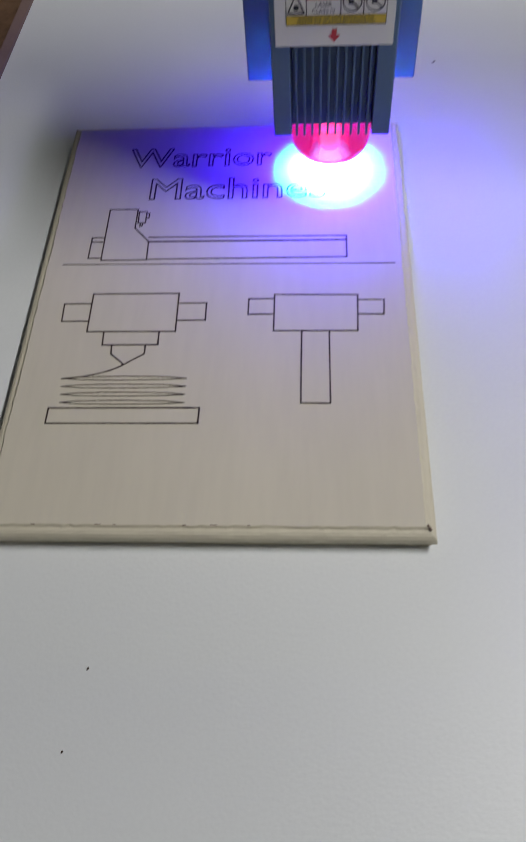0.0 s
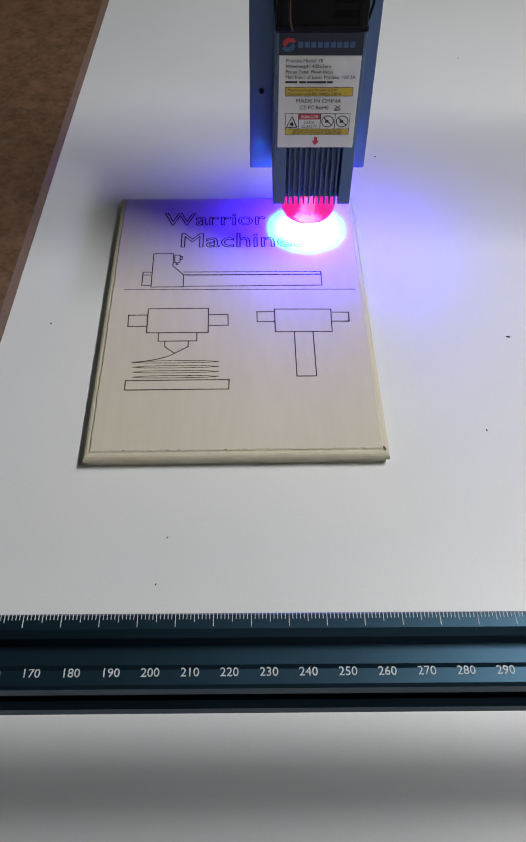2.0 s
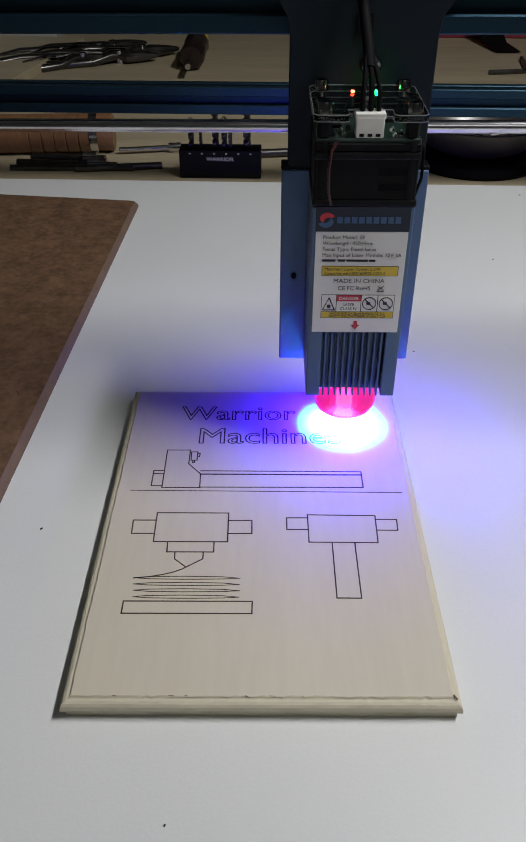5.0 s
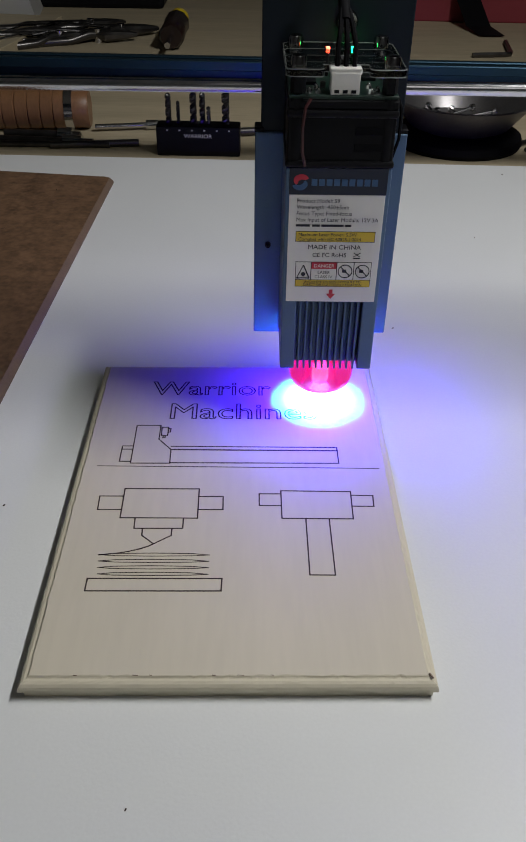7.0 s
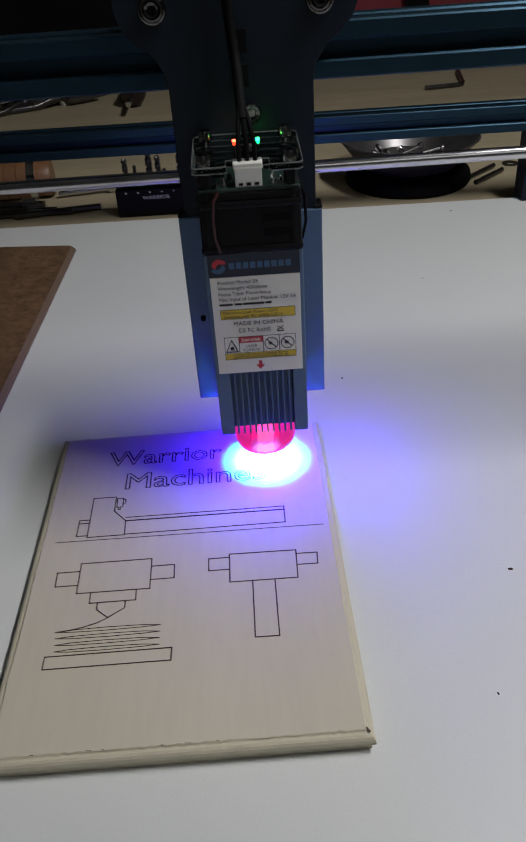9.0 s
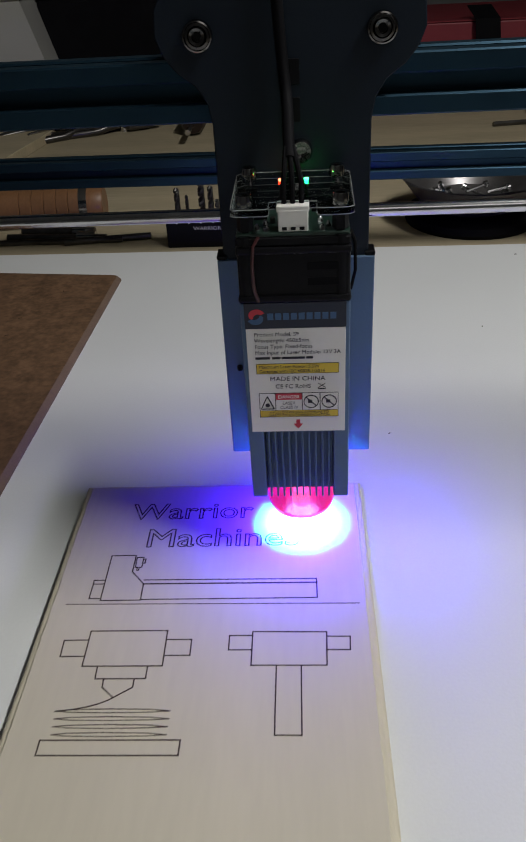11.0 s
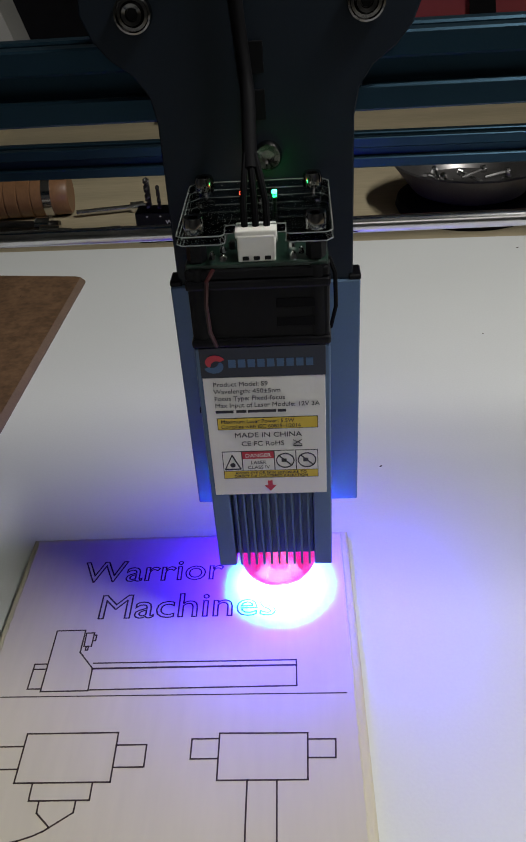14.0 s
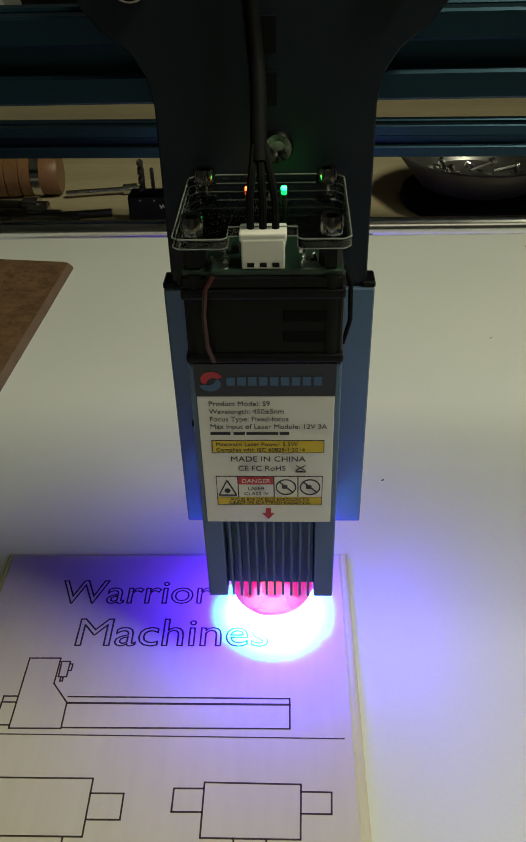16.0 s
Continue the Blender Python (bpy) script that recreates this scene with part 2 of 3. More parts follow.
def white_panel():
    bm = bevelled(-0.62, 0.62, -0.56, 0.0, -0.0048, 0.0, 0.0007)
    bmesh.ops.scale(bm, vec=(1, 1.75, 1), verts=bm.verts[:])
    ob = finish("white_panel", bm, PANEL)
    ob.matrix_basis = pose(0.0, 0.4605, 0, 0, 0, -1.6)
    return tagged(ob, "flat white melamine board covering the workbench", "board")


white_panel()

for sx, sy, sr in ((0.179, 0.039, 0.0011), (0.158, -0.0175, 0.0006), (-0.041, 0.049, 0.0007), (0.248, 0.431, 0.0011), (0.023, -0.070, 0.0005), (0.13, 0.19, 0.0008), (0.02, -0.09, 0.0005), (0.2, 0.31, 0.0007)):
    bm = lathe([(0, 0.0003), (sr * 0.7, 0.00028), (sr, 0.0)], 8)
    bmesh.ops.scale(bm, vec=(1, 0.5, 1), verts=bm.verts[:])
    ob = finish("crumb", bm, BURN)
    ob.matrix_basis = pose(sx, sy, 0.0001, 0, 0, 60 * sx * 50)
    tagged(ob, "tiny dark crumb lying on the white board", "crumb", "crumbs on the white board")


def hardboard_sheet():
    t = thing("hardboard_sheet", "brown hardboard sheet lying on the white board", "sheet", pose(-0.0635, 0.0142, 0, 0, 0, -1.75))
    o = [(-0.50, 0.0), (-0.004, 0.0), (0, 0.004), (0, 0.388), (-0.004, 0.3925), (-0.50, 0.433)]
    bm = bmesh.new()
    rings = []
    for d, z in ((0.0, 0.0002), (0.0, 0.0018), (0.0026, 0.0042)):
        rings.append([bm.verts.new((min(x, x - d) if x > -0.4 else x, min(max(y, d), 0.3925 - d) if x > -0.4 else y, z)) for x, y in o])
    for a, b in zip(rings, rings[1:]):
        for k in range(len(o)):
            j = (k + 1) % len(o)
            bm.faces.new((a[k], a[j], b[j], b[k]))
    bm.faces.new(rings[0][::-1])
    bm.faces.new(rings[-1])
    part("core", bm, MDF_EDGE, t)
    part("face", prism([(v[0] - 0.0028 if v[0] > -0.4 else v[0], min(max(v[1], 0.0028), 0.3895) if v[0] > -0.4 else v[1]) for v in o], 0.0040, 0.0044), MDF, t)
    rng = random.Random(7)
    for k in range(16):
        x, y, r = rng.uniform(-0.09, -0.004), rng.uniform(0.01, 0.38), rng.uniform(0, 3.1)
        bm = bmesh.new()
        w = rng.uniform(0.0008, 0.0024)
        box(bm, -w, w, -0.0002, 0.0002, 0.0043, 0.00446, pose(x, y, 0, 0, 0, math.degrees(r)))
        part("scratch", bm, BURN, t)
    lettering("engraved_letters", "CNC ROUTER", 0.0062, FAINT, t, Matrix.Translation((-0.044, 0.105, 0.00442)) @ pose(0, 0, 0, 0, 0, 90), 1.1)
    return t


hardboard_sheet()


# ---- the plaque ----
def plaque():
    x0, x1, y0, y1 = -0.0144, 0.1128, -0.0361, 0.1408
    t = thing("engraved_plaque", "pale wooden plaque with moulded edge, being laser-engraved", "plaque", pose(0.0003, -0.0004, 0, 0, 0, 0.55))
    prof = [(0.0012, 0.0), (0.0012, 0.0030), (0.0004, 0.0031), (0.0, 0.0035), (0.0, 0.0045), (0.0003, 0.0056), (0.0009, 0.0064), (0.0017, 0.0068), (0.0025, 0.0069), (0.0028, 0.0071), (0.0030, 0.0075), (0.0033, 0.0077)]
    bm = bmesh.new()
    rings = []
    n = 70
    for d, z in prof:
        ring = []
        cs = [(x0 + d, y0 + d), (x1 - d, y0 + d), (x1 - d, y1 - d), (x0 + d, y1 - d)]
        for (ax, ay), (bx, by) in zip(cs, cs[1:] + cs[:1]):
            for k in range(n):
                f = k / n
                px, py = ax + (bx - ax) * f, ay + (by - ay) * f
                rough = noise.noise(Vector((px * 420, py * 420, z * 700))) if 0 < k else 0
                w = 0.0 if z > 0.0076 else 0.00016 * rough
                e = 0.00032 * rough if z > 0.0066 else 0.0
                nx, ny = (by - ay), (ax - bx)
                q = e / math.hypot(nx, ny)
                ring.append(bm.verts.new((px + nx * q, py + ny * q, z + w * (z > 0.0005))))
        rings.append(ring)
    for a, b in zip(rings, rings[1:]):
        for k in range(len(a)):
            j = (k + 1) % len(a)
            bm.faces.new((a[k], a[j], b[j], b[k]))
    bm.faces.new(rings[0][::-1])
    bm.faces.new(rings[-1])
    part("board", bm, WOOD, t)
    Z = 0.00776

    def stroke(points, closed=False, w=0.00025, name="engraved_line"):
        bm = bmesh.new()
        pts = [Vector((x / 1000, y / 1000, 0)) for x, y in points]
        segs = list(zip(pts, pts[1:])) + ([(pts[-1], pts[0])] if closed else [])
        for a, b in segs:
            d = (b - a).normalized()
            s = Vector((-d.y, d.x, 0)) * w
            a, b = a - d * w, b + d * w
            vs = [bm.verts.new((p.x, p.y, z)) for z in (Z - 0.0004, Z) for p in (a - s, b - s, b + s, a + s)]
            for q in ((4, 5, 6, 7), (0, 1, 5, 4), (1, 2, 6, 5), (2, 3, 7, 6), (3, 0, 4, 7)):
                bm.faces.new([vs[k] for k in q])
        part(name, bm, BURN if name == "engraved_line" else MDF_EDGE, t)

    # chipped front corner and splinters along the lip
    stroke([(1000 * x1 - 2.6, 1000 * y0 + 3.7), (1000 * x1 - 1.9, 1000 * y0 + 2.4)], w=0.00022, name="chip")
    for fx, ln in ((0.13, 1.0), (0.27, 1.6), (0.31, 0.8), (0.46, 0.9), (0.52, 1.8), (0.60, 0.7)):
        xx = 1000 * (x0 + (x1 - x0) * fx)
        stroke([(xx, 1000 * y0 + 3.25), (xx + ln, 1000 * y0 + 3.15)], w=0.00009, name="splinter")
    # machine seen from the side
    stroke([(6.8, 91.9), (17.0, 91.9), (17.0, 82.3), (22.6, 75.5), (22.8, 66.7), (7.0, 66.7)], True)
    stroke([(6.8, 77.7), (2.4, 77.7), (2.4, 67.8), (6.8, 67.8)])
    stroke([(6.8, 75.6), (2.4, 75.6)])
    stroke([(22.6, 77.6), (91.2, 77.2), (91.2, 67.0), (22.8, 67.0)])
    stroke([(22.6, 75.4), (91.2, 75.1)], w=0.00035)
    stroke([(17.6, 90.6), (20.4, 90.6), (20.4, 84.8), (17.8, 84.8)], True)
    stroke([(20.4, 89.6), (21.4, 89.6), (21.4, 87.2), (20.4, 87.2)])
    stroke([(18.6, 84.8), (18.6, 83.2), (19.4, 83.2), (19.4, 84.8)])
    stroke([(-5.8, 64.9), (107.0, 63.9)], w=0.00018)
    # printer head and coil
    stroke([(6.9, 51.3), (35.6, 51.2), (35.8, 35.0), (7.1, 35.1)], True)
    stroke([(6.9, 47.0), (-2.2, 47.0), (-1.9, 39.5), (7.1, 39.5)])
    stroke([(35.6, 46.9), (45.0, 46.9), (45.1, 39.6), (35.8, 39.6)])
    stroke([(12.7, 35.0), (12.9, 29.6), (30.7, 29.6), (30.6, 35.0)])
    stroke([(16.0, 29.6), (16.2, 26.0), (20.8, 21.8), (26.8, 26.0), (26.8, 29.6)])
    stroke([(20.8, 21.8), (19.4, 20.8), (16.5, 19.4), (12.5, 18.1), (8.0, 17.1), (2.2, 16.4)])
    for k in range(4):
        y = 16.5 - 3.0 * k
        stroke([(2.2 + 0.3 * k, y), (8, y + 0.55), (21, y + 0.8), (35, y + 0.55), (41.0, y - 0.1), (35, y - 0.5), (21, y - 0.7), (8, y - 0.5)], True, 0.00016)
    stroke([(0.0, 5.5), (45.8, 5.5), (45.7, 0.0), (0.0, 0.0)], True)
    # hammer shape
    stroke([(67.2, 50.3), (94.2, 49.9), (93.8, 34.8), (67.2, 35.0)], True)
    stroke([(67.2, 48.5), (58.8, 48.5), (58.8, 41.9), (67.2, 41.9)])
    stroke([(94.1, 47.8), (102.6, 47.7), (102.3, 41.6), (94.0, 41.7)])
    stroke([(76.1, 35.0), (76.0, 7.2), (84.8, 7.1), (84.8, 34.8)])
    lettering("engraved_letters", "Warrior", 0.0150, BURN, t, Matrix.Translation((0.0108, 0.1150, Z - 0.00004)), 1.04, 0.00027)
    lettering("engraved_letters", "os", 0.0150, BURN, t, Matrix.Translation((0.081, 0.1148, Z - 0.00004)), 1.05, 0.00027)
    lettering("engraved_letters", "Machines", 0.0160, BURN, t, Matrix.Translation((0.0192, 0.0970, Z - 0.00004)), 1.10, 0.00027)
    return t


plaque()


# ---- aluminium profile ----
def profile20():
    """Outline of a 20 x 20 mm slotted extrusion (quarter repeated)."""
    q = [(10, -9.2), (10, -5.4), (8.4, -3.6), (8.4, -5.6), (6.4, -5.6), (4.2, -3.4), (4.2, 3.4), (6.4, 5.6), (8.4, 5.6), (8.4, 3.6), (10, 5.4), (10, 9.2), (9.2, 10)]
    pts = []
    for k in range(4):
        c, s = (1, 0, -1, 0)[k], (0, 1, 0, -1)[k]
        pts += [((x * c - y * s) / 1000, (x * s + y * c) / 1000) for x, y in q]
    return pts


def profile_slot6():
    """Outline of a 20 x 20 mm extrusion with 6 mm slots."""
    q = [(10, -9.4), (10, -3.9), (9.3, -3.2), (8.3, -3.2), (8.3, -5.6), (6.6, -5.6), (4.2, -3.2), (4.2, 3.2), (6.6, 5.6), (8.3, 5.6), (8.3, 3.2), (9.3, 3.2), (10, 3.9), (10, 9.4), (9.4, 10)]
    return [((x * c - y * s) / 1000, (x * s + y * c) / 1000) for c, s in ((1, 0), (0, 1), (-1, 0), (0, -1)) for x, y in q]


def extrusion(parent, name, x0, x1, y, z, outline=None):
    bm = prism(outline or profile_slot6(), x0, x1, Matrix(((0, 0, 1, 0), (1, 0, 0, 0), (0, 1, 0, 0), (0, 0, 0, 1))))
    ob = part(name, bm, FRAME, parent)
    ob.location = (0, y, z)
    return ob


def front_rail():
    t = thing("front_frame_rail", "blue slotted aluminium rail with a printed millimetre scale", "rail")
    extrusion(t, "rail", -0.235, 0.345, -0.1462, 0.0655, profile20())
    z = 0.0757
    # white scale: 200 stands at x = 0.0308
    for mm in range(140, 301):
        x = 0.0308 + (mm - 199) / 1000 * 0.99 + 0.0045
        h = 0.0036 if mm % 10 == 0 else (0.0023 if mm % 5 == 0 else 0.0016)
        if x > 0.145:
            continue
        bm = bmesh.new()
        box(bm, x - 0.0001, x + 0.0001, -0.1366 - h, -0.1366, z - 0.0002, z)
        part("tick", bm, SCALEINK, t)
    for mm in range(150, 300, 10):
        x = 0.0308 + (mm - 200) / 1000 * 0.99
        lettering("numeral", str(mm), 0.0032, SCALEINK, t, Matrix.Translation((x, -0.1534, z - 0.0001)), 1.0, 0.0, "CENTER", 0.0001)
    for x in (-0.225, 0.335):
        part("foot", bevelled(x - 0.02, x + 0.02, -0.1562, -0.1362, 0.0, 0.0556, 0.001), NAVY, t)
    return t


SCALEINK = surface("pale_scale_print", (0.50, 0.54, 0.56), 0.5, vary=0.1)
front_rail()


def rear_rail():
    t = thing("rear_frame_rail", "blue slotted aluminium rail across the back of the engraver", "rail", pose(0, 0.462, 0, 0, 0, -1.6))
    extrusion(t, "rail", -0.235, 0.345, 0, 0.0655)
    for x in (-0.222, 0.335):
        part("foot", bevelled(x - 0.026, x + 0.03, -0.012, 0.012, 0.0, 0.0556, 0.0012), NAVY, t, "dark blue corner foot")
    return t


rear_rail()

for side, x in (("wooden", -0.235), ("right", 0.345)):
    t = thing("side_frame_rail", "blue slotted aluminium side rail carrying the gantry", "rail", group="side rails of the engraver")
    bm = prism(profile20(), -0.135, 0.445, Matrix(((1, 0, 0, 0), (0, 0, 1, 0), (0, 1, 0, 0), (0, 0, 0, 1))))
    ob = part("rail", bm, FRAME, t)
    ob.location = (x + (-0.012 if x < 0 else 0.012), 0, 0.0655)


# ---- the gantry ----
def gantry():
    t = thing("gantry_beam", "blue slotted aluminium cross beam of the engraver", "beam")
    extrusion(t, "beam", -0.245, 0.355, HY + 0.0145, 0.178)
    for x in (-0.247, 0.357):
        bm = bevelled(x - 0.003, x + 0.003, HY - 0.025, HY + 0.055, 0.0775, 0.205, 0.001)
        part("end_plate", bm, NAVY, t)
    return t


gantry()


def drive_rod():
    t = thing("drive_rod", "polished steel rod running along the gantry", "rod")
    part("rod", lathe([(0, -0.2425), (0.0025, -0.2425), (0.0025, 0.3525), (0, 0.3525)], 20, pose(0, HY + 0.0065, 0.1348, 0, 90, 0)), STEEL, t, smooth=True)
    return t


drive_rod()


def screw_head(parent, name, x, y, z, r, m, material=None):
    """A chrome screw with a cupped hex recess, facing along the given pose."""
    bm = lathe([(0, -0.0006), (r * 0.42, -0.0006), (r * 0.48, 0.0016), (r * 0.86, 0.0018), (r, 0.0008), (r, -0.002), (0, -0.002)], 18, Matrix.Translation((x, y, z)) @ m)
    return part(name, bm, material or STEEL, parent, smooth=True)


FRONT = pose(0, 0, 0, 90, 0, 0)


def carriage():
    t = thing("carriage_plate", "dark blue carriage plate with chrome wheel bolts", "carriage", pose(HX, HY, 0))
    half = [(27.2, 96), (27.2, 168), (28.5, 175), (32, 180.5), (38, 185), (42, 190), (44.2, 196), (43.5, 204), (40, 210), (35.5, 214), (33, 220), (31, 228), (27, 234), (20, 238), (10, 240)]
    o = [(x / 1000, z / 1000) for x, z in half] + [(-x / 1000, z / 1000) for x, z in half[::-1]]
    bm = prism(o, -0.0042, -0.0014, pose(0, 0, 0, 90, 0, 0))
    bmesh.ops.bevel(bm, geom=[e for e in bm.edges if e.is_boundary is False and e.calc_face_angle(0) > 1.0], offset=0.0004, segments=1, affect="EDGES")
    part("plate", bm, NAVY, t)
    for x in (-0.0298, 0.0298):
        head = part("wheel_bolt", lathe([(0, 0.0002), (0.0016, 0.0002), (0.0017, 0.0019), (0.0026, 0.0021), (0.0032, 0.0009), (0.0040, 0.0008), (0.0043, 0.0016), (0.0048, 0.0014), (0.0050, -0.001), (0, -0.001)], 24, Matrix.Translation((x, 0, 0.196)) @ FRONT), DARKCHROME, t, "dished dark chrome bolt", True)
        part("hex_socket", lathe([(0, 0.0008), (0.0015, 0.0008), (0.0015, 0.0004), (0, 0.0004)], 6, Matrix.Translation((x, 0, 0.196)) @ FRONT), BLACK, head)
        part("wheel", lathe([(0.003, -0.005), (0.0085, -0.005), (0.0118, -0.0015), (0.0118, 0.0015), (0.0085, 0.005), (0.003, 0.005)], 24, Matrix.Translation((x, 0.0145, 0.196)) @ FRONT), BLACK, t, "black grooved roller", True)
    screw_head(t, "lower_bolt", 0.003, 0.0002, 0.1585, 0.0040, FRONT, CHROME)
    for z in (0.172, 0.184):
        part("slot", bevelled(-0.0030, 0.0030, 0.0006, 0.0013, z - 0.004, z + 0.004, 0.0002, 1), BLACK, t)
    bm = bmesh.new()
    for r0, r1, a0, a1 in ((0.0165, 0.0195, 0.3, 5.4), (0.0075, 0.0115, 0.5, 4.9)):
        k0 = 26
        vs = []
        for k in range(k0 + 1):
            a = a0 + (a1 - a0) * k / k0
            vs.append([bm.verts.new((r * math.cos(a), y, 0.225 + 0.8 * r * math.sin(a))) for r in (r0, r1) for y in (0.0009, 0.0014)])
        for u, v in zip(vs, vs[1:]):
            bm.faces.new((u[0], u[2], v[2], v[0]))
            bm.faces.new((u[0], v[0], v[1], u[1]))
            bm.faces.new((u[2], u[3], v[3], v[2]))
    part("ring_emblem", bm, GREYBOX, t, "pale printed ring emblem")
    return t


carriage()


# ---- the laser module ----
def module():
    t = thing("laser_module", "blue finned laser module with printed label, switched on", "laser module", pose(HX, HY, 0))
    F, B, W = -0.0385, -0.0012, 0.0185
    # sliding mount behind the fins
    bm = bmesh.new()
    o = [(-29.5, 0), (-29.5, 8), (-26.0, 8), (-26.0, 1.6), (26.0, 1.6), (26.0, 8), (29.5, 8), (29.5, 0)]
    prism([(x / 1000, y / 1000) for x, y in o], 0.0312, 0.1195, bm=bm)
    bmesh.ops.bevel(bm, geom=[e for e in bm.edges], offset=0.0004, segments=1, affect="EDGES")
    part("mount_slide", bm, BLUE, t)
    for x in (-0.0278, 0.0278):
        part("slide_cap", bevelled(x - 0.0019, x + 0.0019, 0.0004, 0.0082, 0.1193, 0.1212, 0.0004, 1), BLACK, t)
    part("clamp_screw", lathe([(0, 0.0), (0.0007, 0.0), (0.0007, 0.0012), (0.0011, 0.0012), (0.0012, 0.0), (0.0013, 0.0)], 14, Matrix.Translation((-0.0238, -0.0001, 0.0735)) @ FRONT), BLACK, t)
    # heat sink: rails, core, fins
    for s in (-1, 1):
        x0, x1 = sorted((s * W, s * 0.0128))
        part("side_rail", bevelled(x0, x1, F, B, 0.0366, 0.1190, 0.0005), BLUE, t)
    part("core", bevelled(-0.0129, 0.0129, F + 0.0050, B, 0.0372, 0.1190, 0.0003, 1), BLUE, t)
    for k in range(10):
        x = -0.0112 + 0.00249 * k
        part("fin", bevelled(x - 0.00036, x + 0.00036, F + 0.0004, F + 0.0051, 0.0364, 0.1185, 0.00015, 1), BLUE, t)
    part("front_bridge", bevelled(-0.0128, 0.0128, F + 0.0003, F + 0.0030, 0.0690, 0.1186, 0.0002, 1), BLUE, t)
    # red shield under the fins
    part("shield", lathe([(0.0128, 0.0392), (0.0138, 0.0390), (0.0141, 0.0290), (0.0138, 0.0232), (0.0128, 0.0200), (0.0108, 0.0185), (0.0070, 0.0182), (0.0062, 0.0205), (0.0060, 0.0382), (0.0128, 0.0392)], 40, Matrix.Translation((0, -0.0195, 0))), CAP, t, "red acrylic shield, laser light added as pink glow", True)
    part("lens", lathe([(0, 0.0192), (0.0028, 0.0194), (0.0036, 0.0205), (0.0036, 0.027), (0, 0.027)], 20, Matrix.Translation((0, -0.0195, 0))), LENS, t, "brightly lit lens", True)
    # label
    lab = part("label", bevelled(-0.0170, 0.0170, F - 0.0004, F + 0.0001, 0.0676, 0.1098, 0.0001, 1), PAPER, t, "white specification label")
    part("title_band", bevelled(-0.0172, 0.0172, F - 0.0005, F + 0.0001, 0.1098, 0.1192, 0.0001, 1), NAVYINK, t, "dark blue band with a swirl emblem")

    def flat(name, x0, x1, z0, z1, material, lift=0.0006, parent=lab):
        bm = bmesh.new()
        box(bm, x0, x1, F - lift, F - 0.0003, z0, z1)
        return part(name, bm, material, parent)

    up = Matrix.Translation((0, F - 0.0006, 0)) @ FRONT

    def words(text, size, x, z, material=INK, width=1.0, align="LEFT", name="print"):
        return lettering(name, text, size, material, lab, up @ Matrix.Translation((x, z, 0)), width, 0, align, 0.00004)

    # emblem and maker's mark as plain shapes
    for a0, a1, material in ((0.5, 3.7, REDINK), (3.6, 6.7, BLUEINK)):
        bm, vs = bmesh.new(), []
        for k in range(15):
            f = k / 14
            a, mid, half = a0 + (a1 - a0) * f, 0.0022 - 0.0009 * f, 0.0003 + 0.0007 * math.sin(math.pi * min(1, 0.15 + 0.85 * f))
            vs.append([bm.verts.new((-0.0132 + 1.15 * r * math.cos(a), F - 0.0007, 0.1143 + r * math.sin(a))) for r in (mid - half, mid + half)])
        for u, v in zip(vs, vs[1:]):
            bm.faces.new((u[0], u[1], v[1], v[0]))
        part("swirl_emblem", bm, material, lab)
    for k in range(9):
        x = -0.0094 + 0.00265 * k
        flat("maker_mark", x, x + 0.0020, 0.1131, 0.1155, BLUEINK, 0.0007)
    for k, text in enumerate(("Product Model: S9", "Wavelength: 450\u00b15nm", "Focus Type: Fixed-focus", "Max Input of Laser Module: 12V 3A")):
        words(text, 0.00205, -0.0143, 0.1070 - 0.00235 * k)
    for x0, x1 in ((-0.0143, -0.0092), (-0.0084, -0.0055), (-0.0051, 0.0030), (0.0034, 0.0058)):
        flat("printed_bar", x0, x1, 0.0980, 0.0988, INK)
    flat("yellow_box", -0.0142, 0.0148, 0.0921, 0.0962, INK, 0.0005)
    flat("yellow_fill", -0.0140, 0.0146, 0.0923, 0.0960, YELLOWINK, 0.00055)
    words("Maximum Laser Power: 5.5W", 0.00175, -0.0132, 0.0944)
    words("Complies with IEC 60825-1:2014", 0.00175, -0.0132, 0.0926, width=0.98)
    words("MADE IN CHINA", 0.00245, 0.0002, 0.0893, align="CENTER", width=1.08)
    words("CE FC RoHS", 0.0024, -0.0078, 0.0862)
    bm = bmesh.new()
    for q in ((0.0075, 0.0880, 0.0100, 0.0863), (0.0075, 0.0863, 0.0100, 0.0880)):
        tube([(q[0], F - 0.0006, q[1]), (q[2], F - 0.0006, q[3])], 0.00013, 4, bm)
    box(bm, 0.0074, 0.0101, F - 0.0006, F - 0.0004, 0.0856, 0.0859)
    part("bin_symbol", bm, INK, lab)
    flat("symbol_frame", -0.0138, 0.0146, 0.0740, 0.0842, INK, 0.0005)
    cells = ((-0.0136, -0.0081), (-0.0078, 0.0015), (0.0018, 0.0079), (0.0082, 0.0144))
    for k, (a, b) in enumerate(cells):
        flat("symbol_cell", a, b, 0.0770, 0.0840, PAPER, 0.00055)
    flat("danger_band", -0.0078, 0.0015, 0.0814, 0.0840, REDINK, 0.0006)
    words("DANGER", 0.0019, -0.00315, 0.0820, PAPER, 1.0, "CENTER")
    words("LASER", 0.0017, -0.00315, 0.0794, INK, 1.0, "CENTER")
    words("CLASS IV", 0.0017, -0.00315, 0.0776, INK, 1.0, "CENTER")
    bm = bmesh.new()
